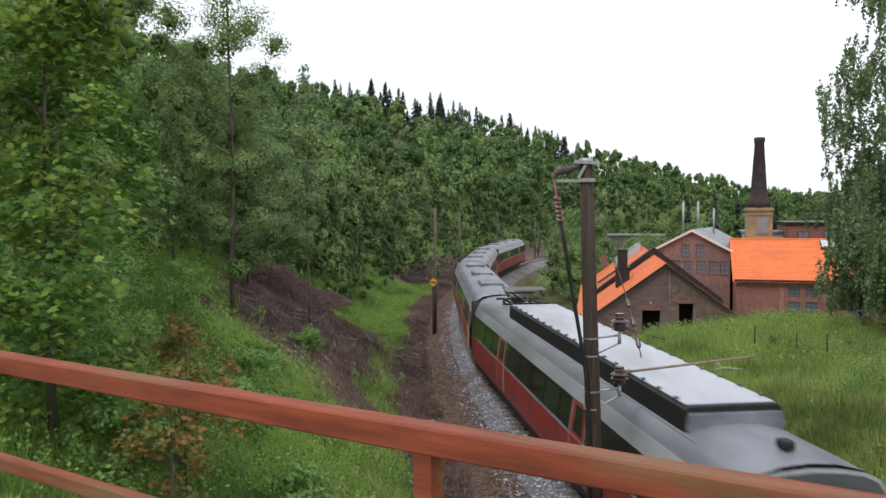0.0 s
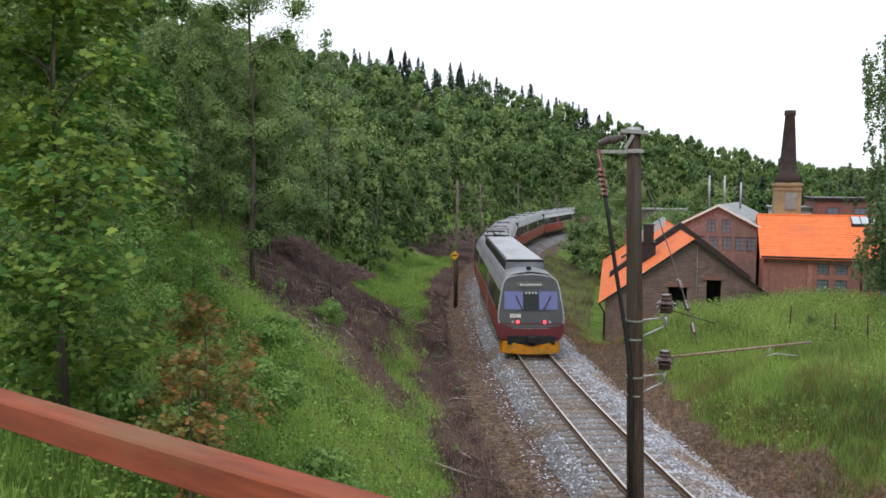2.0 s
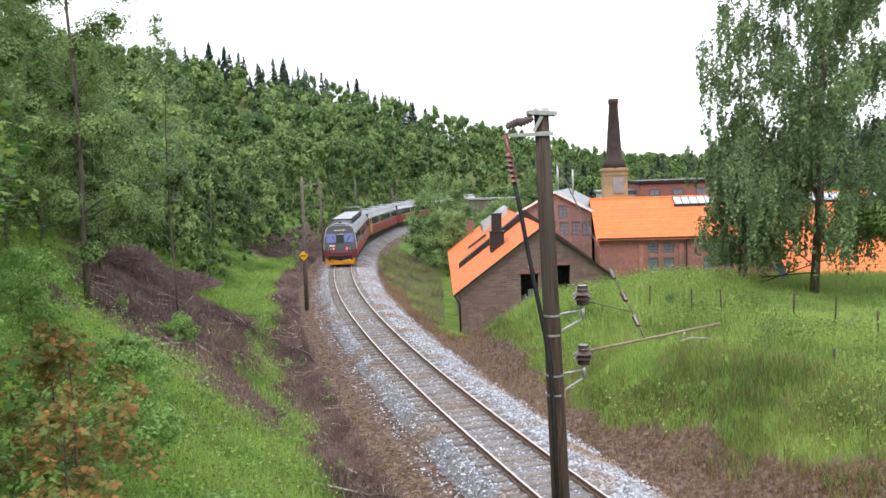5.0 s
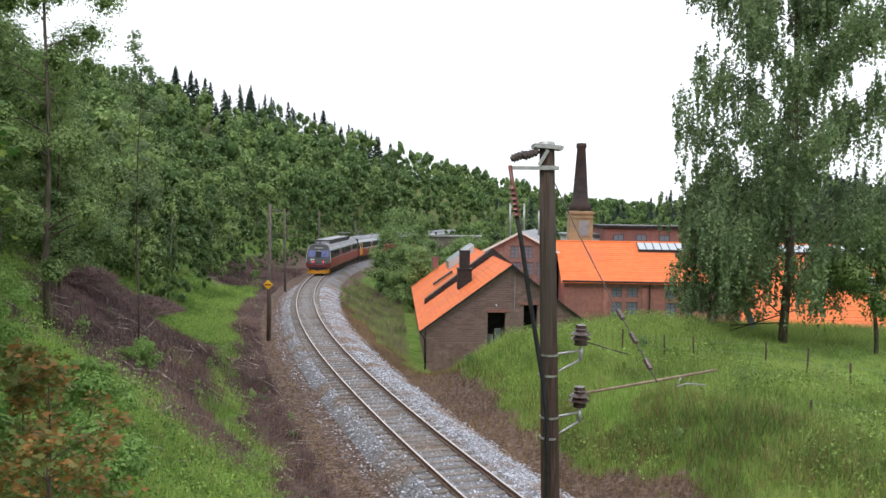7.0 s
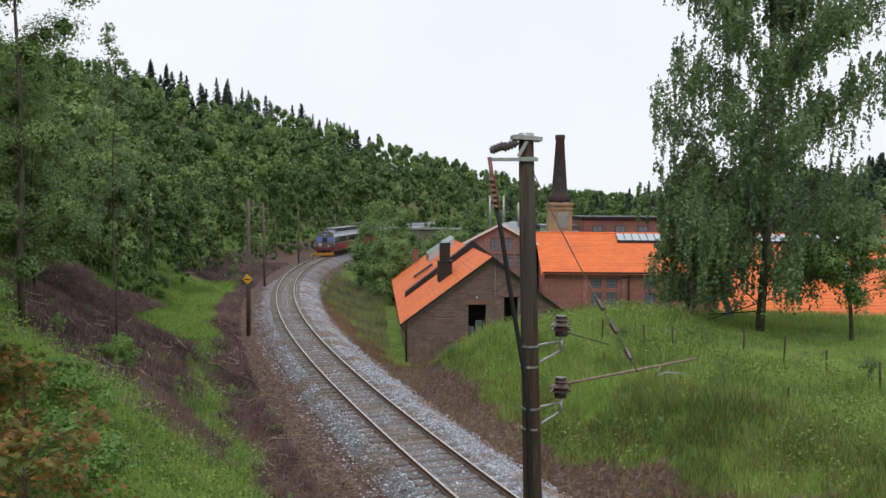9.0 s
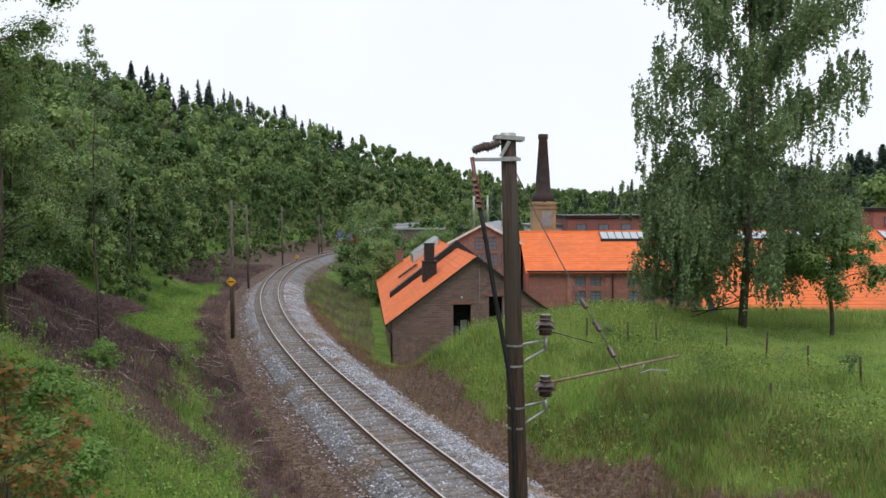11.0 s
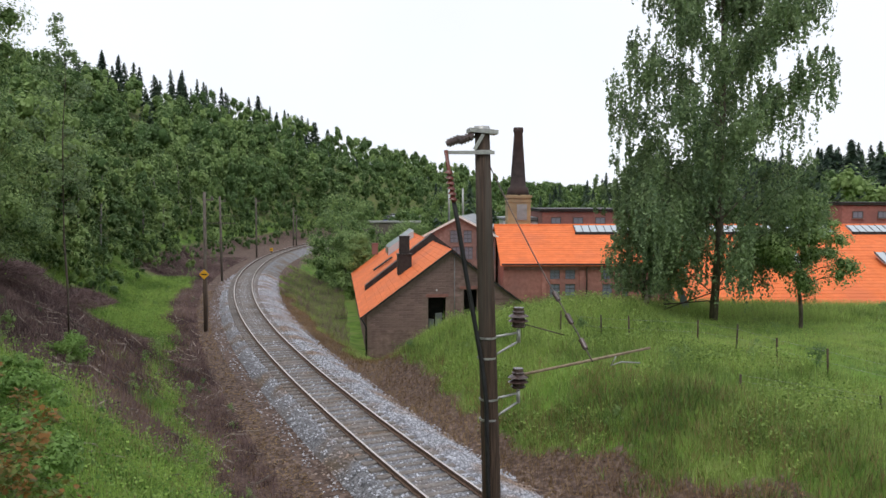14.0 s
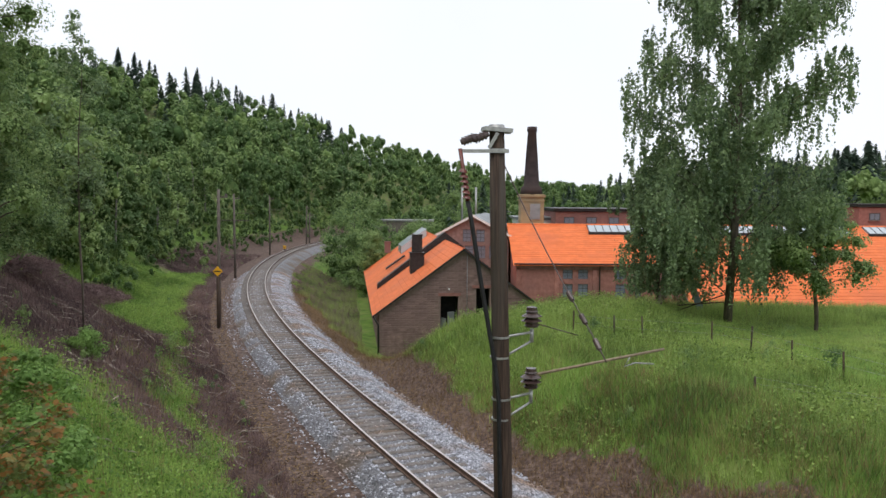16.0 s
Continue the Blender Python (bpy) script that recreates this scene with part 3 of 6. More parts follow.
def build_far_mast(y, side, height, label="bare weathered wooden mast beside the track"):
    p = on_track(y, side)
    z0 = float(land(p.x, p.y))
    mast = thing("wooden_mast", pose(p.x, p.y, z0, 0, rng.uniform(-1, 1), 0), label, "utility pole", "masts along the track")
    part("pole", tube(bmesh.new(), [(0, 0, -0.6), (0, 0, height * 0.5), (0, 0, height)], [0.135, 0.115, 0.095], 10), "grey_wood", mast)
    part("crossarm", boxes(((0.7, 0.1, 0.1), (0.2, 0.13, height - 0.5))), "grey_wood", mast)
    part("bracket_tube", boxes(((1.9, 0.05, 0.05), (1.0, 0.13, height - 2.0))), "grey_wood", mast)
    bm = bmesh.new()
    insulator(bm, (0.45, 0.13, height - 0.4), 0.09, 2, 0.08)
    part("insulator", bm, "ceramic", mast)


for yy, ss, hh in ((51.9, -2.98, 8.9), (81.5, -2.55, 8.7), (113.5, -3.0, 8.6), (137.0, -3.0, 6.9), (139.5, -3.2, 5.6)):
    build_far_mast(yy, ss, hh)


def build_sign(p, colour_label, plate):
    z0 = float(land(p[0], p[1]))
    s = thing("track_sign", pose(p[0], p[1], z0), colour_label, "sign")
    part("post", tube(bmesh.new(), [(0, 0.05, -0.4), (0, 0.05, p[2] - z0 + 0.1)], 0.115, 8), "pole_wood", s)
    a = part("plate", boxes(((0.46, 0.03, 0.46), (0, -0.05, p[2] - z0), (0, plate, 0)), bevel=0.01), "sign_yellow", s, "yellow sign plate")
    part("mark", boxes(((0.42, 0.012, 0.07), (0, -0.074, p[2] - z0))), "black", a, "black bar on the plate")


build_sign((-14.33, 50.1, 2.97), "yellow diamond sign on a dark wooden post", 45)
build_sign((-24.3, 120.5, 0.0), "small yellow square sign on a short post", 0)


# ---- the works ----
def window(parent, size, at, panes=(2, 3), arched=True):
    """A recessed small-paned window in a wall that faces -y."""
    w, h = size
    win = part("window", boxes(((w, 0.03, h), (at[0], at[1] + 0.02, at[2]))), "pane", parent, "small-paned window")
    bars = [((w + 0.1, 0.06, 0.08), (at[0], at[1], at[2] + h / 2)), ((w + 0.1, 0.06, 0.08), (at[0], at[1], at[2] - h / 2)),
            ((0.08, 0.06, h), (at[0] - w / 2, at[1], at[2])), ((0.08, 0.06, h), (at[0] + w / 2, at[1], at[2]))]
    for i in range(1, panes[0]):
        bars.append(((0.045, 0.05, h), (at[0] - w / 2 + w * i / panes[0], at[1] + 0.003, at[2])))
    for i in range(1, panes[1]):
        bars.append(((w, 0.05, 0.045), (at[0], at[1] + 0.003, at[2] - h / 2 + h * i / panes[1])))
    part("frame", boxes(*bars), "t_dark", win)
    part("sill", boxes(((w + 0.25, 0.16, 0.09), (at[0], at[1] - 0.04, at[2] - h / 2 - 0.09))), "brick", win)
    if arched:
        bm = bmesh.new()
        for i in range(7):
            a = (i - 3) * 0.1
            box(bm, (w / 5.6, 0.1, 0.24), (at[0] + (i - 3) * w / 6, at[1] - 0.01, at[2] + h / 2 + 0.16 - 0.012 * (i - 3) ** 2), (0, a * 30, 0))
        part("arch", bm, "brick", win)


def wall_with_holes(name, outline_top, x0, x1, z0, holes, depth, mat, parent):
    """A wall in the x, z plane facing -y, made of strips round rectangular holes; outline_top(x) is its upper edge."""
    cuts = sorted({x0, x1, *(h[0] for h in holes), *(h[1] for h in holes), *np.linspace(x0, x1, 9)[1:-1]})
    bm = bmesh.new()
    for a, b in zip(cuts, cuts[1:]):
        mid = (a + b) / 2
        gaps = sorted((h[2], h[3]) for h in holes if h[0] <= mid <= h[1])
        z = z0
        for g0, g1 in gaps:
            prism(bm, [(a, z), (b, z), (b, g0), (a, g0)], 0, depth)
            z = g1
        prism(bm, [(a, z), (b, z), (b, outline_top(b)), (a, outline_top(a))], 0, depth)
    bmesh.ops.remove_doubles(bm, verts=bm.verts, dist=0.001)
    return part(name, bm, mat, parent)


def tile_slope(name, parent, length, run, rise, x0, z0, y0, mat="orange_tile", row=0.36, axis="x", flip=1, depth_y=False):
    """A tiled roof plane of overlapping rows, from the eave upward. The eave runs along y (axis 'y') or x (axis 'x')."""
    slope = math.hypot(run, rise)
    n = max(2, int(slope / row))
    bm = bmesh.new()
    cols = max(2, int(length / 0.9))
    for i in range(n):
        a, b = i / n, (i + 1.12) / n
        for j in range(cols):
            l0, l1 = j / cols * length, (j + 1) / cols * length
            lift = 0.03
            pts = []
            for l, s, up in ((l0, a, lift), (l1, a, lift), (l1, b, 0.01), (l0, b, 0.01)):
                r, z = run * s, rise * s + up + 0.004 * ((i * 7 + j * 3) % 3)
                pts.append(bm.verts.new((x0 + flip * r, y0 + l, z0 + z) if axis == "y" else (x0 + l, y0 + flip * r, z0 + z)))
            bm.faces.new(pts)
            q = [pts[0], pts[1]]
            d = [bm.verts.new(v.co - Vector((0, 0, 0.035))) for v in q]
            bm.faces.new((q[1], q[0], d[0], d[1]))
    return part(name, bm, mat, parent, "orange clay tiles in rows")


SHED = Matrix.Translation((1.38, 51.9, -2.75)) @ Matrix.Rotation(radians(6.8), 4, "Z")


SHED_HOLES = ((-1.5, -0.32, 1.0, 4.0), (0.88, 1.8, 2.75, 4.5))


def build_shed():
    """Brick gabled shed; local x across the gable, y along the ridge, z from its ground."""
    s = thing("brick_shed", SHED, "brown brick gabled shed with bright orange tiled roof", "building")
    W, L, E, R = 5.55, 30.5, 2.97, 7.05
    top = lambda x: E + (R - E) * (1 - abs(x) / W)
    front = wall_with_holes("gable_wall", top, -W, W, -0.5, SHED_HOLES, 0.4, "mortar", s)
    front["label"] = "brown brick gable wall"
    wall_with_holes("back_wall", top, -W, W, -0.5, [], 0.4, "brick", s).matrix_basis = pose(0, L - 0.4, 0)
    for x in (-W, W - 0.4):
        part("side_wall", boxes(((0.4, L - 0.8, E + 0.45), (x + 0.2, L / 2, E / 2 - 0.25))), "brick", s)
    part("floor_slab", boxes(((2 * W - 1, L - 1, 0.1), (0, L / 2, -0.1))), "concrete", s)
    run, rise = W + 0.45, (R - E) * (W + 0.45) / W
    z_eave = R - rise + 0.12
    for flip in (1, -1):
        roof = tile_slope("roof", s, L + 0.5, run, rise, -flip * run, z_eave, -0.25, axis="y", flip=flip)
        bm = bmesh.new()
        prism(bm, [(-flip * run, z_eave - 0.07), (0, R + 0.02), (0, R + 0.1), (-flip * run, z_eave - 0.01)], -0.24, L + 0.24)
        part("roof_boards", bm, "sheet", roof)
        bm = bmesh.new()
        prism(bm, [(-flip * run, z_eave - 0.09), (0, R), (0, R + 0.13), (-flip * run, z_eave + 0.02)], -0.34, -0.26)
        part("verge", bm, "sheet", roof, "dark verge board")
        fire = bmesh.new()
        prism(fire, [(-flip * (run - 0.7), z_eave + 0.55), (0, R + 0.1), (0, R + 0.75), (-flip * (run - 0.7), z_eave + 0.95)], 10.2, 11.0)
        part("fire_wall", fire, "sheet", s, "black sheet-covered fire wall across the roof")
    bm = bmesh.new()
    box(bm, (1.0, 1.0, 1.5), (-2.6, 5.6, 5.75), bevel=0.02)
    box(bm, (0.72, 0.72, 1.9), (-2.6, 5.6, 6.85), bevel=0.02)
    box(bm, (1.1, 1.1, 0.08), (-2.6, 5.6, 6.5))
    box(bm, (0.8, 0.8, 0.07), (-2.6, 5.6, 7.8))
    part("chimney", bm, "sheet", s, "square black sheet-clad vent stack")
    bm = bmesh.new()
    prism(bm, [(-2.7, 5.25), (-0.35, 6.92), (-0.35, 7.6), (-2.7, 5.95)], 21.5, 26.0)
    sk = part("roof_light", bm, "skylight", s, "grey glazed roof light")
    part("roof_hatch", boxes(((2.0, 0.7, 0.12), (-3.5, 17.2, 4.86), (0, -35.5, 0))), "sheet", s)
    # near-black panels behind the openings, in place of the unlit inside
    for bmx in ((-0.91, 2.45), (1.34, 3.6)):
        part("dark_backing", boxes(((1.3, 0.08, 3.4), (bmx[0], 1.6, bmx[1]))), "dark_hole", s)
    for x, z in ((-0.91, 4.13), (1.34, 4.63)):
        part("lintel", boxes(((1.5, 0.12, 0.2), (x, -0.03, z))), "red_brick", s)
    part("conductor", tube(bmesh.new(), [(0.25, -0.1, R - 0.3), (0.25, -0.1, 1.5)], 0.02, 6), "grey_sheet", s, "thin lightning conductor")
    bm = boxes(((0.6, 0.6, 1.1), (-3.6, L - 1.5, 5.4)), ((0.7, 0.7, 0.1), (-3.6, L - 1.5, 5.95)))
    part("brick_flue", bm, "red_brick", s)
    sash = part("broken_door", boxes(((0.5, 0.05, 2.0), (-0.75, 0.5, 1.9), (0, 0, 25)), ((0.35, 0.05, 1.6), (-1.3, 0.55, 1.7), (0, 6, -30))), "grey_sheet", s, "broken grey door leaf")
    part("downpipe", tube(bmesh.new(), [(-W - 0.4, -0.25, E - 0.2), (-W - 0.05, -0.1, E - 0.8), (-W - 0.05, -0.1, 0)], 0.06, 8), "sheet", s)
    part("lamp", boxes(((0.08, 0.2, 0.10), (-0.95, -0.12, 4.5))), "white", s, "small white wall lamp")
    bricks(s, front, W, top)


def bricks(s, front, W, top):
    """Courses of brick on the gable: the near three hundred long bricks as parts, the rest joined."""
    holes = SHED_HOLES
    free = lambda x0, x1, z: not any(x1 > h[0] and x0 < h[1] and h[2] - 0.1 < z < h[3] for h in holes)
    step_z, ln = 0.155, 0.52
    proto = box(bmesh.new(), (ln - 0.025, 0.05, step_z - 0.025), bevel=0.008)
    first = part("brick", proto, "brick", front)
    rest = bmesh.new()
    count = 0
    used_first = False
    for k in range(int(7.2 / step_z)):
        z = 0.1 + k * step_z
        x = -W + 0.02 + (ln / 2 if k % 2 else 0)
        while x + ln < W:
            xm = x + ln / 2
            if z + 0.2 < min(top(x), top(x + ln)) and free(x, x + ln, z):
                dy = -0.008 + 0.008 * rng.random()
                if xm < 0 and z > 1.9 and count < 300:
                    ob = first if not used_first else new("brick", first.data)
                    used_first = True
                    ob.parent = front
                    ob.matrix_basis = pose(xm, dy, z)
                    count += 1
                else:
                    box(rest, (ln - 0.025, 0.05, step_z - 0.025), (xm, dy, z))
            x += ln
    tagged(part("brickwork", rest, "brick", front), kind="stuff")


build_shed()


def build_gable_house():
    """Two-storey brick house with a light verge, behind the shed."""
    h = thing("brick_gable_house", Matrix.Translation((3.1, 80.0, -3.4)) @ Matrix.Rotation(radians(-9), 4, "Z"), "two-storey brown brick house with grey gable roof", "building")
    W, E, R, L = 3.6, 7.23, 9.25, 14
    top = lambda x: E + (R - E) * (1 - abs(x) / W)
    holes = [(x - 0.42, x + 0.42, 6.7, 7.95) for x in (-0.65, 0.75)] + [(x - 0.42, x + 0.42, 5.0, 6.3) for x in (-1.6, -0.4, 0.85, 2.05, 3.1)]
    front = wall_with_holes("gable_wall", top, -W, W, -0.5, holes, 0.35, "brick", h)
    for a, b, c, d in holes:
        window(h, (b - a, d - c), ((a + b) / 2, 0.12, (c + d) / 2), arched=False)
    part("body_wall", boxes(((2 * W - 0.02, L, E + 0.3), (0, L / 2 + 0.36, E / 2 - 0.2))), "brick", h)
    for flip in (1, -1):
        bm = bmesh.new()
        prism(bm, [(-flip * (W + 0.35), E - 0.1), (0, R), (0, R + 0.18), (-flip * (W + 0.35), E + 0.08)], -0.3, L)
        roof = part("roof", bm, "grey_sheet", h, "grey sheet roof")
        bm = bmesh.new()
        prism(bm, [(-flip * (W + 0.38), E - 0.12), (0, R - 0.02), (0, R + 0.22), (-flip * (W + 0.38), E + 0.12)], -0.4, -0.3)
        part("verge", bm, "white", roof, "pale verge board")
    for x, y, t in ((-2.15, 7.4, 3.1), (-0.6, 7.4, 3.1), (1.05, 7.4, 2.35)):
        part("flue", tube(bmesh.new(), [(x, y, E + 1.0), (x, y, R + t)], 0.11, 8), "steel", h, "thin steel flue")


build_gable_house()


def build_hall():
    """Long brick hall with an orange tiled roof and roof lights; eave towards the railway."""
    h = thing("brick_hall", Matrix.Translation((6.95, 74.0, -2.8)) @ Matrix.Rotation(radians(0), 4, "Z"), "long red brick hall with orange tiled roof", "building")
    L, E, run, rise = 52.0, 4.35, 7.5, 3.35
    holes = []
    for x in (4.9, 6.35, 9.9, 11.4, 14.9, 16.4):
        holes += [(x - 0.47, x + 0.47, 2.95, 3.85), (x - 0.47, x + 0.47, 1.2, 2.5)]
    wall = wall_with_holes("front_wall", lambda x: E, 0, L, -0.5, holes, 0.4, "red_brick", h)
    for a, b, c, d in holes:
        window(h, (b - a, d - c), ((a + b) / 2, 0.14, (c + d) / 2), arched=(c > 2.6))
    for i in range(9):
        part("pilaster", boxes(((0.45, 0.12, E + 0.3), (0.25 + i * 3.6, -0.06, E / 2 - 0.2)), bevel=0.02), "red_brick", h)
    part("cornice", boxes(((L, 0.22, 0.2), (L / 2, -0.1, E - 0.2)), ((L, 0.12, 0.14), (L / 2, -0.06, E - 0.42))), "brick", h)
    part("gutter", tube(bmesh.new(), [(-0.2, -0.5, E + 0.05), (L, -0.5, E + 0.05)], 0.08, 8), "sheet", h)
    for x in (7.9, 18.0):
        part("downpipe", tube(bmesh.new(), [(x, -0.3, E), (x, -0.14, E - 0.4), (x, -0.14, 0)], 0.06, 8), "sheet", h)
    part("rear_wall", boxes(((L, 0.4, E + rise), (L / 2, 2 * run - 0.4, (E + rise) / 2 - 1))), "red_brick", h)
    for x in (0, L - 0.4):
        bm = bmesh.new()
        vs = [(x, 0.4, -0.5), (x, 2 * run - 0.6, -0.5), (x, 2 * run - 0.6, E), (x, run, E + rise - 0.15), (x, 0.4, E)]
        f0 = [bm.verts.new(v) for v in vs]
        f1 = [bm.verts.new((v[0] + 0.4, v[1], v[2])) for v in vs]
        bm.faces.new(f0), bm.faces.new(f1[::-1])
        for i in range(5):
            bm.faces.new((f0[i], f0[(i + 1) % 5], f1[(i + 1) % 5], f1[i]))
        bmesh.ops.recalc_face_normals(bm, faces=bm.faces)
        part("end_wall", bm, "red_brick", h)
    roof = tile_slope("roof", h, L + 0.6, run + 0.5, rise + 0.22, -0.3, E - 0.1, -0.5, axis="x", row=0.42)
    back = tile_slope("roof", h, L + 0.6, run + 0.5, rise + 0.22, -0.3, E - 0.1, 2 * run + 0.5, axis="x", flip=-1, row=0.42)
    part("ridge", tube(bmesh.new(), [(-0.3, run, E + rise + 0.12), (L, run, E + rise + 0.12)], 0.14, 8), "orange_tile", h)
    ang = math.degrees(math.atan2(rise, run))
    for x in (7.9, 17.5, 26.8, 36.3):
        sky = part("roof_light", boxes(((7.6, 1.5, 0.16), (x + 3.8, run - 1.1, E + rise - 0.25), (ang, 0, 0))), "skylight", h, "long glazed roof light")
        bars = [((0.07, 1.6, 0.06), (x + 0.76 * i, run - 1.12, E + rise - 0.17), (ang, 0, 0)) for i in range(11)]
        bars += [((7.8, 0.22, 0.5), (x + 3.8, run - 1.95, E + rise - 0.75), (0, 0, 0))]
        part("glazing_frame", boxes(*bars), "sheet", sky)


build_hall()


def build_front_hall():
    """Lower hall in front, whose tiled roof shows behind the birch."""
    h = thing("tiled_hall", Matrix.Translation((17.6, 53.5, -2.8)), "low hall with large orange tiled roof and roof lights", "building")
    L, E, run, rise = 42.0, 2.2, 9.0, 4.4
    part("front_wall", boxes(((L, 0.4, E + 0.4), (L / 2, 0.7, E / 2 - 0.2))), "red_brick", h)
    part("rear_wall", boxes(((L, 0.4, E + rise), (L / 2, run + 0.7, (E + rise) / 2 - 0.3))), "red_brick", h)
    for x in (0.2, L - 0.6):
        bm = bmesh.new()
        vs = [(x, 0.9, -0.4), (x, run + 0.5, -0.4), (x, run + 0.5, E + rise - 0.25), (x, 0.9, E + 0.1)]
        f0 = [bm.verts.new(v) for v in vs]
        f1 = [bm.verts.new((v[0] + 0.4, v[1], v[2])) for v in vs]
        bm.faces.new(f0), bm.faces.new(f1[::-1])
        for i in range(4):
            bm.faces.new((f0[i], f0[(i + 1) % 4], f1[(i + 1) % 4], f1[i]))
        bmesh.ops.recalc_face_normals(bm, faces=bm.faces)
        part("end_wall", bm, "red_brick", h)
    tile_slope("roof", h, L, run + 0.9, rise + 0.4, 0, E - 0.2, 0.0, axis="x", row=0.45)
    ang = math.degrees(math.atan2(rise, run))
    for x in (6.9, 17.5, 28):
        sky = part("roof_light", boxes(((4.4, 1.6, 0.16), (x + 2.2, run * 0.80, E + rise * 0.80 + 0.22), (ang, 0, 0))), "skylight", h, "glazed roof light")
        part("glazing_frame", boxes(*[((0.07, 1.7, 0.06), (x + 0.73 * i, run * 0.80, E + rise * 0.80 + 0.30), (ang, 0, 0)) for i in range(7)]), "sheet", sky)
    part("verge", boxes(((0.12, run + 1.2, 0.3), (-0.08, run / 2 + 0.4, E + rise / 2 + 0.05), (ang, 0, 0))), "sheet", h)


build_front_hall()


def build_block(name, x, y, w, d, top, label, mat="red_brick", windows=0, roof="sheet"):
    h = thing(name, pose(x, y, -2.9), label, "building")
    hh = top + 2.9
    part("wall", boxes(((w, d, hh), (w / 2, d / 2, hh / 2 - 0.2))), mat, h)
    part("roof", boxes(((w + 0.5, d + 0.5, 0.22), (w / 2, d / 2, hh)), ((w + 0.7, d + 0.7, 0.08), (w / 2, d / 2, hh + 0.16))), roof, h, "dark flat roof edge")
    for i in range(windows):
        window(h, (1.1, 0.7), (w * (i + 0.6) / (windows + 0.2), -0.06, hh - 1.2), (2, 1), False)
    return h


build_block("brick_annex", 13.2, 92.0, 11.0, 12, 6.4, "flat-roofed red brick factory block", windows=4)
build_block("brick_annex", 45.5, 86.0, 9.0, 10, 7.2, "flat-roofed red brick factory block", windows=3)
build_block("white_shed", 9.0, 96.0, 4.5, 6, 5.3, "small white factory outbuilding", "white", 0, "grey_sheet")
vent = build_block("brick_stack", 24.5, 90.0, 1.6, 1.6, 8.4, "square red brick vent stack")


def build_stack():
    c = thing("factory_chimney", pose(9.78, 87.3, -2.9), "tall dark tapered brick factory chimney on yellow base", "chimney")
    base = bmesh.new()
    box(base, (2.55, 2.55, 11.3), (0, 0, 5.45), bevel=0.05)
    box(base, (2.85, 2.85, 0.25), (0, 0, 10.9))
    box(base, (2.7, 2.7, 0.2), (0, 0, 10.4))
    part("base", base, "yellow_brick", c, "square yellow brick base")
    shaft = bmesh.new()
    tube(shaft, [(0, 0, 11.0), (0, 0, 11.9), (0, 0, 12.0), (0, 0, 17.9), (0, 0, 18.0), (0, 0, 18.15), (0, 0, 18.5)], [1.30, 1.1, 0.88, 0.47, 0.54, 0.56, 0.53], 16)
    part("shaft", shaft, "chimney", c, "dark sooty round brick shaft")
    part("grey_panel", boxes(((1.1, 0.1, 1.7), (0.3, -1.33, 9.2))), "grey_sheet", c)


build_stack()
# made-up low block in place of a pale strip of ground far off
low = build_block("pale_strip_block", -13.0, 150.0, 11.0, 3.0, 3.3, "low block standing in for a pale strip of ground", "grey_wood", 0, "steel")


# ---- the train ----
SPEED_ROWS = ((-0.5, 5.5), (0.0, 11.0), (0.5, 16.2), (1.0, 21.6), (1.5, 27.6), (2.5, 40.4), (3.5, 52.3), (7.0, 95.3), (9.0, 119.0), (11.3, 147.0), (12.0, 156.0), (16.0, 214.0))


def arc(y):
    """Length along the track from y = 0."""
    return float(np.interp(y, ARC_Y, ARC_S))


ARC_Y = np.arange(-80, 520, 0.5)
ARC_S = np.concatenate([[0], np.cumsum(np.hypot(np.diff(ARC_Y), np.diff(track_x(ARC_Y))))])


def y_at(s):
    return float(np.interp(s, ARC_S, ARC_Y))


def car_pose(s_rear, length):
    a, b = on_track(y_at(s_rear + 4.0)), on_track(y_at(s_rear + length - 4.0))
    ang = math.atan2(-(b.x - a.x), b.y - a.y)
    d = (b - a).normalized()
    o = a - d * 4.0
    return Matrix.Translation((o.x, o.y, 0.0)) @ Matrix.Rotation(ang, 4, "Z")


def profile(k=1.0):
    """Half outlines of the car's cross-section, by band: x, z."""
    return {"skirt": [(1.36, 0.42), (1.46, 0.75)],
            "lower": [(1.46, 0.75), (1.53, 1.05), (1.55, 1.55), (1.55, 1.98)],
            "band": [(1.55, 1.98), (1.485, 2.45), (1.41, 2.90)],
            "shoulder": [(1.41, 2.90), (1.37, 3.08), (1.28, 3.30)],
            "roof": [(1.28, 3.30), (1.15, 3.54), (0.92, 3.69), (0.5, 3.79), (0, 3.83)]}


def loft(bands, stations):
    """Both sides of a band at stations of (y, taper, lean): y moves back with height by lean."""
    bm = bmesh.new()
    for sgn in (1, -1):
        rows = []
        for y, taper, lean in stations:
            rows.append([bm.verts.new((sgn * x * taper, y + lean * max(0.0, z - 1.45), z)) for x, z in bands])
        for a, b in zip(rows, rows[1:]):
            for i in range(len(bands) - 1):
                f = bm.faces.new((a[i], a[i + 1], b[i + 1], b[i]))
                f.smooth = True
    bmesh.ops.remove_doubles(bm, verts=bm.verts, dist=0.0005)
    bmesh.ops.recalc_face_normals(bm, faces=bm.faces)
    return bm


LENGTH = 26.5


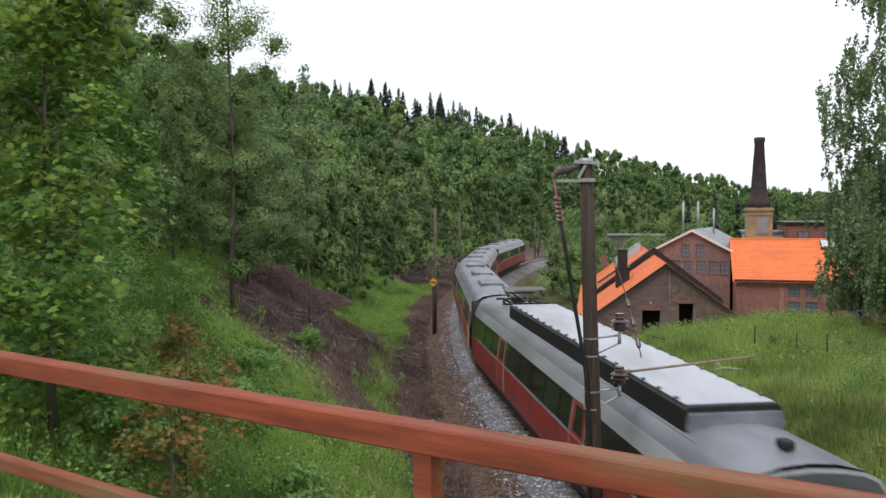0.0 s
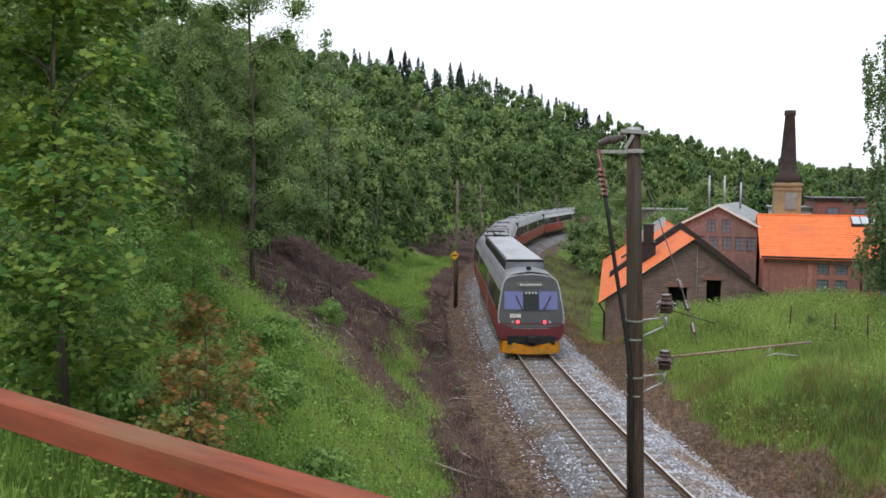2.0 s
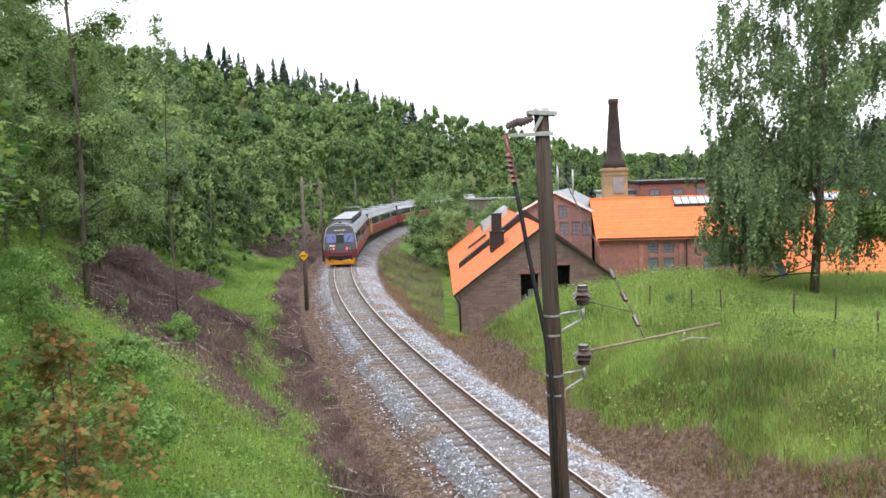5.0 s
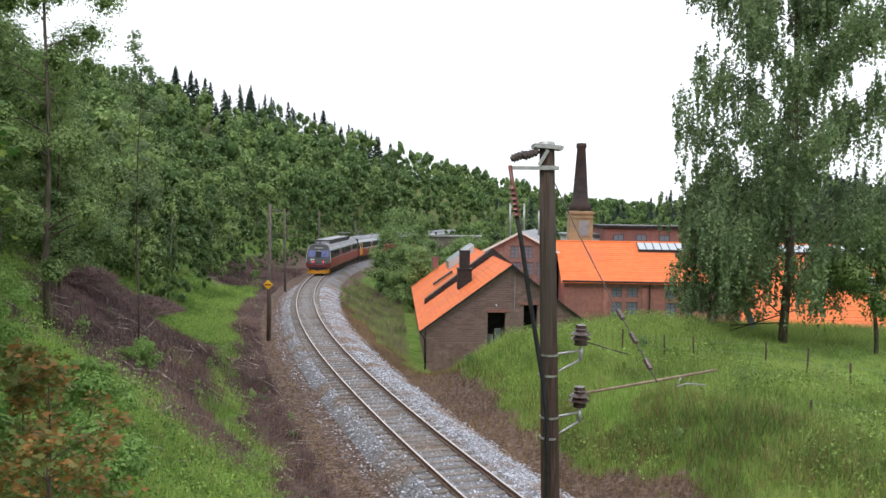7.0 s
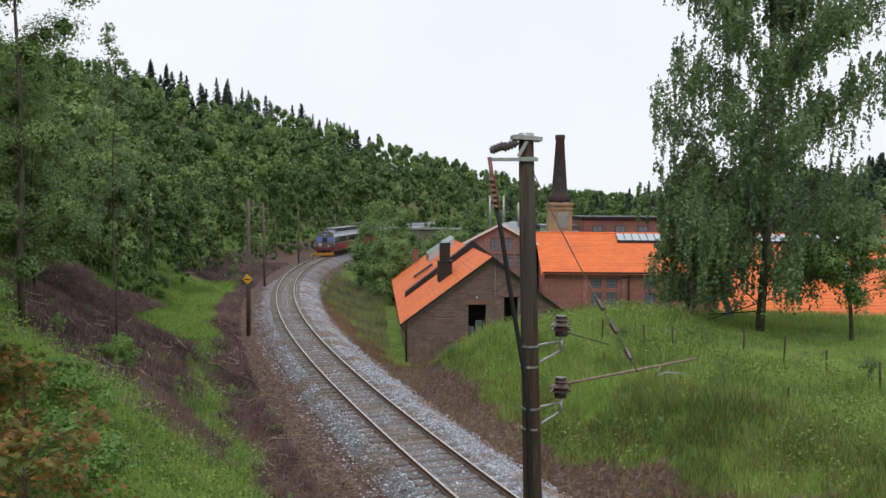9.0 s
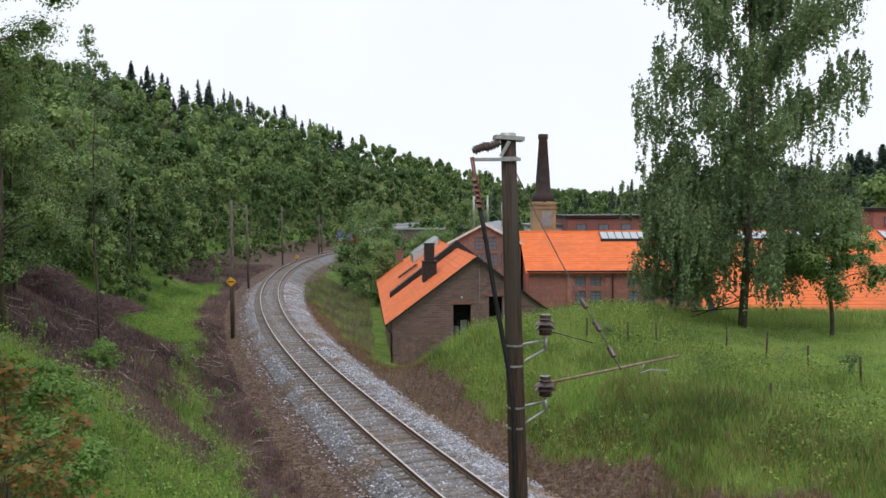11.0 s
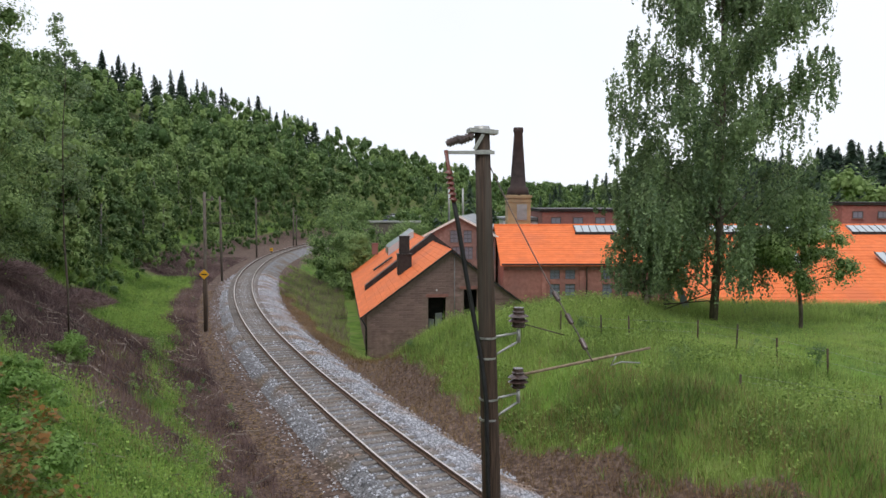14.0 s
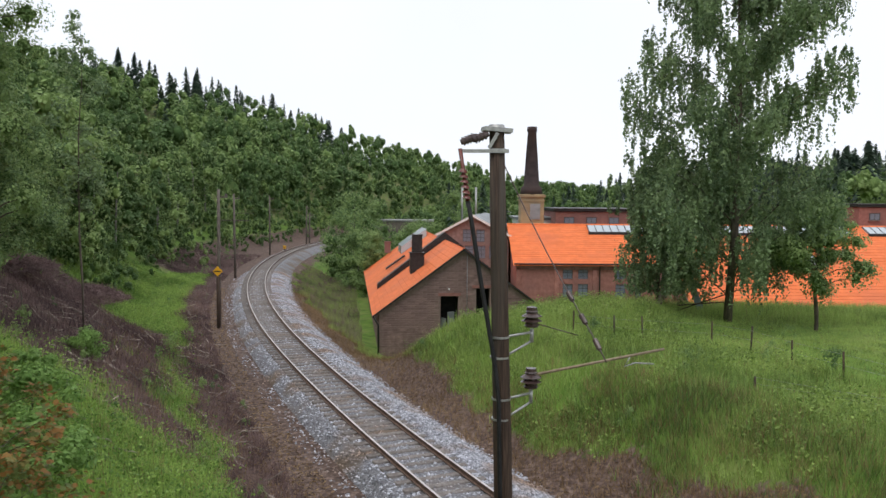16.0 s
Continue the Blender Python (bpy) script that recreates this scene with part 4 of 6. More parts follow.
def build_car(cab, panto, yellow, long_box):
    """A railcar; local y from its rear end forwards, z from the rail. cab: 'rear', 'front' or ''."""
    car = thing("railcar", pose(0, 0, 0), "grey, dark green-black and red electric railcar on the track", "train car", "cars of the train")
    L = LENGTH
    rear = [(0.0, 0.975, 0.26), (0.7, 0.995, 0.15), (1.7, 1.0, 0.0)] if cab == "rear" else [(0.15, 1.0, 0.0)]
    front = [(L - 1.7, 1.0, 0.0), (L - 0.7, 0.995, -0.15), (L, 0.975, -0.26)] if cab == "front" else [(L - 0.15, 1.0, 0.0)]
    st = rear + front
    pr = profile()
    part("lower_side", loft(pr["lower"], st), "t_red", car, "red lower side panel")
    part("window_band", loft(pr["band"], st), "t_band", car, "dark window band")
    part("skirt", loft(pr["skirt"], [(max(r[0], 0.6), r[1], 0) for r in st]), "black", car)
    part("shoulder_panel", loft(pr["shoulder"], st), "t_shoulder", car, "pale silver panel above the windows")
    part("roof", loft(pr["roof"], st), "t_roof", car, "grey metal roof with rounded shoulders")
    for yy in (L * 0.2, L * 0.5, L * 0.8):
        part("roof_seam", loft([(1.29, 3.295), (1.155, 3.546), (0.924, 3.696), (0.5, 3.796), (0, 3.836)], [(yy, 1.0, 0.0), (yy + 0.05, 1.0, 0.0)]), "t_dark", car)
    part("side_line", loft([(1.558, 1.93), (1.562, 1.99), (1.556, 2.03)], [(1.9, 1, 0), (L - 1.9, 1, 0)]), "t_silver", car)
    y = 3.4
    while y < L - 3.0:
        for sgn in (1, -1):
            part("window", boxes(((0.03, 1.55, 0.72), (sgn * 1.476, y + 0.8, 2.46), (0, -sgn * 8.8, 0))), "t_glass", car)
        y += 1.78
    spots = [8.6, L - 7.4] + ([1.7] if yellow else [])
    for yy in spots:
        for sgn in (1, -1):
            bright = yellow and yy < 3
            door = part("door", boxes(((0.03, 1.25, 0.88), (sgn * 1.482, yy, 2.44), (0, -sgn * 8.8, 0)), ((0.03, 1.25, 1.02), (sgn * 1.556, yy, 1.46))), "t_yellow" if bright else "t_red", car, "yellow door" if bright else "")
            for e in (-0.66, 0.66):
                part("door_post", boxes(((0.035, 0.06, 0.92), (sgn * 1.488, yy + e, 2.44), (0, -sgn * 8.8, 0)), ((0.035, 0.06, 1.02), (sgn * 1.561, yy + e, 1.47))), "t_silver", door)
            part("door_window", boxes(((0.036, 0.7, 0.7), (sgn * 1.488, yy, 2.46), (0, -sgn * 8.8, 0))), "t_glass", door)
    # roof equipment
    if long_box:
        a, b = 3.2, L - 6.5
        bm = bmesh.new()
        prism(bm, [(-1.0, 3.56), (-0.98, 4.08), (-0.9, 4.14), (0.9, 4.14), (0.98, 4.08), (1.0, 3.56)], a, b)
        unit = part("roof_unit", bm, "black", car, "long dark roof equipment housing")
        part("roof_unit_cover", boxes(((1.84, b - a - 0.25, 0.03), (0, (a + b) / 2, 4.155)), bevel=0.01), "t_shoulder", unit)
        bm = bmesh.new()
        prism(bm, [(-0.98, 3.70), (-0.94, 4.02), (0.94, 4.02), (0.98, 3.70)], a - 0.14, a + 0.02)
        part("end_panel", bm, "t_roof", unit)
        bm = bmesh.new()
        k = a + 0.6
        while k < b:
            box(bm, (0.08, 0.08, 0.08), (-0.9, k, 4.17))
            box(bm, (0.08, 0.08, 0.08), (0.9, k, 4.17))
            k += 0.9
        tagged(part("bolt_row", bm, "t_dark", unit), kind="stuff")
    else:
        for k in (5.0, 12.5, 20.0):
            bm = bmesh.new()
            prism(bm, [(-0.7, 3.7), (-0.6, 3.93), (0.6, 3.93), (0.7, 3.7)], k, k + 2.6)
            part("roof_unit", bm, "t_roof", car, "low grey roof ventilator")
    for k in (-1.22, 1.22):
        part("roof_rib", boxes(((0.05, L - 5.0, 0.04), (k * 0.84, L / 2, 3.60))), "t_roof", car)
    if panto:
        pn = part("pantograph", boxes(((1.9, 0.08, 0.08), (0, L - 5.4, 4.05)), ((1.9, 0.08, 0.08), (0, L - 3.4, 4.05)), ((0.08, 2.1, 0.08), (-0.6, L - 4.4, 4.05)), ((0.08, 2.1, 0.08), (0.6, L - 4.4, 4.05)), ((0.07, 2.0, 0.07), (-0.2, L - 4.4, 4.25), (6, 0, 8)), ((0.07, 2.0, 0.07), (0.2, L - 4.4, 4.25), (6, 0, -8)),
                                     ((1.3, 0.07, 0.07), (0, L - 3.9, 4.36)), ((0.07, 1.2, 0.07), (-0.75, L - 4.6, 4.5), (14, 0, 0)), ((0.07, 1.2, 0.07), (0.75, L - 4.6, 4.5), (14, 0, 0)), ((0.5, 0.5, 0.25), (0, L - 3.4, 4.0))), "black", car, "folded black pantograph")
        part("pan_head", boxes(((1.7, 0.07, 0.07), (0, L - 5.1, 4.62)), ((1.7, 0.07, 0.07), (0, L - 4.7, 4.66)), ((0.07, 0.5, 0.07), (-0.84, L - 4.9, 4.6)), ((0.07, 0.5, 0.07), (0.84, L - 4.9, 4.6))), "steel", pn)
        bm = bmesh.new()
        for x in (-0.6, 0.6):
            for yy in (L - 5.4, L - 3.4):
                insulator(bm, (x, yy, 3.82), 0.1, 3, 0.07)
        part("insulator", bm, "ceramic", pn)
    for yy in (4.0, L - 4.0):
        bog = part("bogie", boxes(((2.1, 3.2, 0.25), (0, yy, 0.62)), ((0.25, 2.9, 0.35), (-1.05, yy, 0.5)), ((0.25, 2.9, 0.35), (1.05, yy, 0.5)), bevel=0.03), "black", car)
        for dy in (-1.25, 1.25):
            for x in (-0.75, 0.75):
                bm = bmesh.new()
                bmesh.ops.create_cone(bm, segments=20, radius1=0.44, radius2=0.44, depth=0.13, cap_ends=True, matrix=pose(x, yy + dy, 0.45, 0, 90, 0))
                part("wheel", bm, "rail", bog)
    part("underframe", boxes(((2.5, L - 9.5, 0.5), (0, L / 2, 0.65))), "black", car)
    for end, is_cab, sgn in ((0.0, cab == "rear", -1), (L, cab == "front", 1)):
        if not is_cab:
            part("gangway", boxes(((1.5, 0.5, 2.4), (0, end + 0.1 * sgn, 2.1)), bevel=0.1), "black", car)
            part("end_wall", boxes(((2.9, 0.06, 2.7), (0, end - sgn * 0.2, 2.15))), "t_dark", car)
    if cab:
        build_cab(car, L if cab == "front" else 0.0, 1 if cab == "front" else -1)
    return car


def build_cab(car, y0, sgn):
    """The sloping driving end."""
    def at(z):
        return y0 - sgn * 0.26 * max(0.0, z - 1.45)

    def sheet(name, mat, rings, off, parent, label=""):
        bm = bmesh.new()
        vs = [bm.verts.new((x, at(z) + sgn * (off - 0.05 * (x / 1.4) ** 2), z)) for x, z in rings]
        f = bm.faces.new(vs if sgn < 0 else vs[::-1])
        ext = bmesh.ops.extrude_face_region(bm, geom=[f])
        for v in ext["geom"]:
            if isinstance(v, bmesh.types.BMVert):
                v.co.y -= sgn * 0.06
        bmesh.ops.recalc_face_normals(bm, faces=bm.faces)
        return part(name, bm, mat, parent, label)

    def grid(name, mat, x0, x1, z0, z1, off, parent, label=""):
        n = 8
        rings = [(x0 + (x1 - x0) * i / n, z0) for i in range(n + 1)] + [(x1 - (x1 - x0) * i / n, z1) for i in range(n + 1)]
        return sheet(name, mat, rings, off, parent, label)

    k = 0.93
    half = [(0.0, 1.24), (0.8, 1.25), (1.34, 1.30), (1.50, 1.42), (1.55, 1.62), (1.54, 2.0), (1.46, 2.5), (1.38, 3.0), (1.30, 3.34), (1.17, 3.54), (0.94, 3.65), (0.5, 3.72), (0.0, 3.75)]
    outline = half + [(-x, z) for x, z in half[-2:0:-1]]
    trim = sheet("cab_frame", "t_silver", outline, 0.03, car, "silver frame round the cab front")
    inner = [(x * 0.958, 1.30 + (z - 1.24) * 0.955) for x, z in outline]
    face = sheet("cab_front", "t_dark", inner, 0.06, car, "dark grey cab front")
    for x0, x1 in ((-1.24, -0.38), (0.38, 1.24)):
        grid("windscreen", "t_screen", x0, x1, 2.12, 2.94, 0.085, face, "windscreen with a bluish reflection in its colour")
    grid("centre_door_window", "t_glass", -0.34, 0.34, 2.1, 2.8, 0.085, face)
    board = grid("route_board", "t_board", -0.66, 0.66, 3.14, 3.36, 0.085, face, "pale route board")
    for i in range(9):
        grid("board_writing", "t_text", -0.50 + i * 0.115, -0.43 + i * 0.115, 3.21, 3.29, 0.095, board)
    for i in range(4):
        grid("small_writing", "t_text", -0.24 + i * 0.15, -0.18 + i * 0.15, 2.84, 2.91, 0.09, face)
    for i in range(5):
        grid("number_bar", "t_text", -0.98 + i * 0.105, -0.90 + i * 0.105, 1.76, 1.92, 0.09, face)
    for x in (-0.62, 0.62):
        bm = bmesh.new()
        bmesh.ops.create_cone(bm, segments=16, radius1=0.085, radius2=0.07, depth=0.06, cap_ends=True, matrix=pose(x, at(1.56) + sgn * 0.09, 1.56, -90 * sgn, 0, 0))
        part("tail_lamp", bm, "t_lamp", face, "lit red tail lamp")
        bm = bmesh.new()
        q = x - 0.24 if x < 0 else x + 0.24
        bmesh.ops.create_cone(bm, segments=16, radius1=0.07, radius2=0.06, depth=0.05, cap_ends=True, matrix=pose(q, at(1.56) + sgn * 0.085, 1.56, -90 * sgn, 0, 0))
        part("head_lamp", bm, "t_silver", face)
    for x in (-0.55, 0.75):
        part("wiper", boxes(((0.04, 0.03, 0.75), (x, at(2.4) + sgn * 0.13, 2.42), (sgn * 16, 30 if x > 0 else -24, 0))), "black", face)
    bm = bmesh.new()
    prism(bm, [(-1.36, 0.74), (1.36, 0.74), (1.52, 1.10), (1.52, 1.5), (-1.52, 1.5), (-1.52, 1.10)], y0 - sgn * 0.5, y0 + sgn * 0.01)
    part("buffer_beam", bm, "t_maroon", car, "dark maroon lower front")
    # solid black block drawn for the shaded hollow behind the coupler
    part("dark_recess_block", boxes(((2.2, 0.3, 0.4), (0, y0 + sgn * 0.0, 0.72))), "black", car)
    part("coupler", boxes(((0.42, 0.5, 0.32), (0.0, y0 + sgn * 0.25, 0.80)), ((0.24, 0.4, 0.2), (0.05, y0 + sgn * 0.1, 0.62)), bevel=0.04), "black", car, "black automatic coupler")
    bm = bmesh.new()
    plan = [(-1.42, -0.5), (-1.32, 0.02), (-0.6, 0.30), (0, 0.36), (0.6, 0.30), (1.32, 0.02), (1.42, -0.5)]
    lo = [bm.verts.new((x, y0 + sgn * (d + 0.12), 0.14)) for x, d in plan]
    hi = [bm.verts.new((x * 0.97, y0 + sgn * (d - 0.05), 0.70 - 0.22 * (1 - abs(x) / 1.42))) for x, d in plan]
    for i in range(len(plan) - 1):
        bm.faces.new((lo[i], lo[i + 1], hi[i + 1], hi[i]))
    bmesh.ops.solidify(bm, geom=bm.faces, thickness=0.04)
    part("snow_plough", bm, "t_yellow", car, "yellow snow plough")
    part("horn", boxes(((0.22, 0.3, 0.16), (0.0, y0 - sgn * 1.35, 3.93)), bevel=0.03), "black", car)


CARS = [build_car("rear", True, 0, True), build_car("", False, 1, False), build_car("", False, 0, False), build_car("front", False, 0, False)]


# ---- plants ----
PALM = np.array([(0, -0.55), (0.42, -0.72), (0.40, -0.22), (1.0, -0.05), (0.52, 0.22), (0.62, 0.72), (0.22, 0.52), (0, 1.1),
                 (-0.22, 0.52), (-0.62, 0.72), (-0.52, 0.22), (-1.0, -0.05), (-0.40, -0.22), (-0.42, -0.72)])


def palmate_leaves(points, size, r):
    """Five-lobed leaves that hang in flat tiers, tips outward and down."""
    n = len(points)
    out = points * np.array([1, 1, 0]) + r.normal(size=(n, 3)) * 0.8
    out[:, 2] = -0.55 * np.abs(r.normal(size=n)) * np.linalg.norm(out, axis=1) * 0.8
    out /= np.linalg.norm(out, axis=1)[:, None]
    f = np.array([0, 0, 1.0]) + r.normal(size=(n, 3)) * 0.38
    f -= out * (f * out).sum(1)[:, None]
    f /= np.linalg.norm(f, axis=1)[:, None]
    a = np.cross(out, f)
    s = (size * r.uniform(0.55, 1.25, n))[:, None, None]
    fold = np.abs(PALM[:, 0])[None, :, None] * 0.22
    return points[:, None] + s * (a[:, None] * PALM[None, :, :1] + out[:, None] * PALM[None, :, 1:] - f[:, None] * fold)


def leaf_cloud(points, size, flat=0.6, facing=None, droop=0.0, loose=0.38):
    """One leaf at each point; facing: the way each leaf's face looks, roughly."""
    n = len(points)
    a = rng.normal(size=(n, 3))
    if facing is None:
        a[:, 2] *= flat
        a /= np.linalg.norm(a, axis=1)[:, None]
        b = np.cross(a, rng.normal(size=(n, 3)))
        b[:, 2] *= min(flat, 1.0)
    else:
        f = facing + rng.normal(size=(n, 3)) * loose
        a[:, 2] -= droop
        f /= np.linalg.norm(f, axis=1)[:, None]
        a -= f * (a * f).sum(1)[:, None]
        a /= np.linalg.norm(a, axis=1)[:, None]
        b = np.cross(f, a)
    b /= np.linalg.norm(b, axis=1)[:, None]
    s = size * rng.uniform(0.6, 1.3, n)[:, None]
    a, b = a * s, b * s * 0.62
    return np.stack([points - a, points + b - a * 0.1, points + a, points - b - a * 0.1], 1)


def crown_points(n, height, width, base, lumps, shape=1.0, seed=0, tall=0.75):
    """Points in many uneven lumps that fill a crown from base to height."""
    r = np.random.default_rng(seed)
    zc = base + (height - base) * r.random(lumps) ** 0.9
    t = (zc - base) / (height - base)
    rad = width / 2 * np.clip(np.sin(np.pi * (0.12 + 0.84 * t) ** shape), 0.12, None)
    a = r.uniform(0, 6.283, lumps)
    d = rad * np.sqrt(r.random(lumps)) * 0.95
    c = np.stack([d * np.cos(a), d * np.sin(a), zc], -1)
    size = width * r.uniform(0.09, 0.19, lumps)
    pick = r.integers(0, lumps, n)
    v = r.normal(size=(n, 3))
    v /= np.linalg.norm(v, axis=1)[:, None]
    p = c[pick] + v * (size[pick] * r.random(n) ** 0.45)[:, None] * np.array([1, 1, tall])
    return p, c, v + np.array([0, 0, 0.45])


def build_trunk(height, r0, limbs, bark, parent, lean=0.03, seed=1, climb=0.45, limb=0.42):
    r = np.random.default_rng(seed)
    bm = bmesh.new()
    n = 7
    pts, x, y = [], 0.0, 0.0
    for i in range(n):
        pts.append((x, y, height * i / (n - 1) * 0.96 - (0.4 if i == 0 else 0)))
        x += r.normal() * lean * height / n
        y += r.normal() * lean * height / n
    tube(bm, pts, [r0 * (1 - 0.88 * i / (n - 1)) for i in range(n)], 8)
    for c in limbs:
        z = c[2]
        k = max(0.05, min(0.9, (z - climb * math.hypot(c[0], c[1])) / (height * 0.96)))
        i = k * (n - 1)
        a = Vector(pts[int(i)]).lerp(Vector(pts[min(int(i) + 1, n - 1)]), i - int(i))
        c = Vector(c)
        rr = r0 * limb * (1 - 0.75 * k)
        mid = a.lerp(c, 0.5) + Vector((0, 0, 0.07 * (c - a).length))
        tube(bm, [a, mid, c], [rr, rr * 0.6, rr * 0.2], 5, cap=False)
    return part("trunk", bm, bark, parent)


def build_tree(x, y, height, width, leaf="wood_crown", bark="bark", base=0.2, leaves=9000, size=0.14, lumps=46, shape=1.0,
               label="leafy green broad-leaved tree on the bank", seed=1, tint=0.0, r0=None, z=None, name="tree", category="tree", spread=0.1, lean=0.03):
    z0 = float(land(x, y)) if z is None else z
    tr = thing(name, pose(x, y, z0, 0, 0, 0), label, category)
    p, c, f = crown_points(leaves, height, width, height * base, lumps, shape, seed)
    build_trunk(height, r0 or height * 0.011, c[:: max(1, lumps // 22)], bark, tr, seed=seed, lean=lean)
    if leaf in ("maple_leaf", "red_leaf"):
        quads("crown", palmate_leaves(p, size, np.random.default_rng(seed + 400)), leaf, tr, rng.normal(tint, spread, leaves), sides=len(PALM))
    else:
        quads("crown", leaf_cloud(p, size, facing=f, droop=0.5), leaf, tr, rng.normal(tint, spread, leaves))
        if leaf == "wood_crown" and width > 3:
            # darker lumps added among the leaves in place of the crown's inner shade
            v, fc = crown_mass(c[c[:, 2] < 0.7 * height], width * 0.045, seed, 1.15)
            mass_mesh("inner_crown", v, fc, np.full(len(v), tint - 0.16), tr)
    return tr


def build_birch(x, y, height, width, z=None, seed=3, drapes=760, r0=0.21, label="tall birch with drooping leafy twigs"):
    """A weeping birch: limbs with hanging strands of small leaves."""
    r = np.random.default_rng(seed)
    z0 = float(land(x, y)) if z is None else z
    tr = thing("birch_tree", pose(x, y, z0), label, "tree")
    limbs = []
    count = 64
    for i in range(count):
        t = 0.11 + 0.87 * ((i + 0.5) / count) ** 1.15
        a = i * 2.4 + r.normal() * 0.3
        reach = width / 2 * (1.0 - 0.16 * max(0, t - 0.25) / 0.45 - 0.6 * max(0, t - 0.75) / 0.25) * r.uniform(0.5, 1.05)
        limbs.append((reach * math.cos(a), reach * math.sin(a), height * t + reach * 0.22))
    build_trunk(height, r0, limbs, "bark", tr, lean=0.02, seed=seed, climb=0.62, limb=0.18)
    limbs = np.array(limbs)
    weight = np.clip(np.hypot(limbs[:, 0], limbs[:, 1]), 0.8, None) * np.where(limbs[:, 2] < height * 0.4, 1.12, 1.0 + 0.5 * (limbs[:, 2] > height * 0.55))
    pick = r.choice(len(limbs), drapes, p=weight / weight.sum())
    along = r.uniform(0.12, 1.08, drapes) ** 0.7
    top = limbs[pick] * np.stack([along, along, np.ones(drapes)], -1)
    top[:, 2] -= (1 - along) * np.hypot(limbs[pick, 0], limbs[pick, 1]) * 0.45
    top += r.normal(size=(drapes, 3)) * np.array([0.3, 0.3, 0.35])
    strands, per = 6, 26
    drop = (0.4 + height / 36) * r.uniform(0.6, 2.3, drapes) * np.where(top[:, 2] < height * 0.33, 1.25, 1.0)
    head = top[:, None] + r.normal(size=(drapes, strands, 3)) * np.array([0.22, 0.22, 0.3])
    ln = drop[:, None] * r.uniform(0.4, 1.0, (drapes, strands))
    s = r.random((drapes, strands, per))
    p = head[:, :, None] - np.array([0, 0, 1.0]) * (s * ln[..., None])[..., None] + r.normal(size=(drapes, strands, per, 3)) * 0.045
    p = p.reshape(-1, 3)
    p = p[p[:, 2] > 0.8]
    quads("crown", leaf_cloud(p, 0.082, flat=2.0), "birch_leaf", tr, r.normal(0, 0.10, len(p)))
    return tr


def crown_template(kind, seed):
    r = np.random.default_rng(seed)
    if kind == "spruce":
        n = 260
        t = r.random(n) ** 0.75
        a = r.uniform(0, 6.283, n)
        rad = 0.21 * (1 - t) ** 0.85 * (0.55 + 0.45 * r.random(n)) * (0.8 + 0.3 * np.sin(t * 60))
        p = np.stack([rad * np.cos(a), rad * np.sin(a), 0.06 + 0.94 * t], -1)
        out = np.stack([np.cos(a), np.sin(a), np.full(n, -0.55)], -1) * (0.035 + 0.05 * (1 - t))[:, None]
        sidev = np.stack([-np.sin(a), np.cos(a), np.zeros(n)], -1) * (0.014 + 0.028 * (1 - t))[:, None]
        return np.stack([p - out * 0.6, p + sidev, p + out, p - sidev], 1), None
    fine = kind.startswith("fine")
    wide = kind.endswith("wide")
    p, c, f = crown_points(1600 if fine else 400, 0.94, 0.62 if wide else 0.44, 0.06, 30 if fine else 12, 1.0 if wide else 0.85, seed, 1.5)
    return leaf_cloud(p, 0.0145 if fine else 0.026, facing=f * 2.0, droop=0.8, loose=0.3), crown_mass(c, 0.03 if fine else 0.046, seed, 1.5)


def crown_mass(centres, radius, seed, tall):
    """Uneven rounded lumps round the given centres: vertices and triangles."""
    r = np.random.default_rng(seed + 900)
    bm = bmesh.new()
    bmesh.ops.create_icosphere(bm, subdivisions=2, radius=1.0)
    bm.verts.ensure_lookup_table()
    ball = np.array([v.co[:] for v in bm.verts])
    tri = np.array([[v.index for v in f.verts] for f in bm.faces])
    bm.free()
    vs, fs = [], []
    for i, c in enumerate(centres):
        k = radius * r.uniform(0.7, 1.3)
        bumpy = 1 + 0.22 * np.sin(ball @ r.normal(size=3) * 3 + r.uniform(0, 6)) + r.normal(size=len(ball)) * 0.10
        vs.append(c + ball * bumpy[:, None] * k * np.array([1, 1, tall]))
        fs.append(tri + i * len(ball))
    return np.concatenate(vs), np.concatenate(fs)


def mass_mesh(name, verts, faces, tint, parent):
    me = bpy.data.meshes.new(name)
    me.vertices.add(len(verts))
    me.vertices.foreach_set("co", verts.astype(np.float32).ravel())
    me.loops.add(faces.size)
    me.loops.foreach_set("vertex_index", faces.astype(np.int32).ravel())
    me.polygons.add(len(faces))
    me.polygons.foreach_set("loop_start", np.arange(0, faces.size, 3, dtype=np.int32))
    me.polygons.foreach_set("loop_total", np.full(len(faces), 3, dtype=np.int32))
    me.polygons.foreach_set("use_smooth", np.ones(len(faces), dtype=bool))
    me.attributes.new("tint", "FLOAT", "POINT").data.foreach_set("value", tint.astype(np.float32))
    me.update()
    me.materials.append(M["wood_shade"])
    ob = new(name, me)
    ob.parent = parent
    return ob


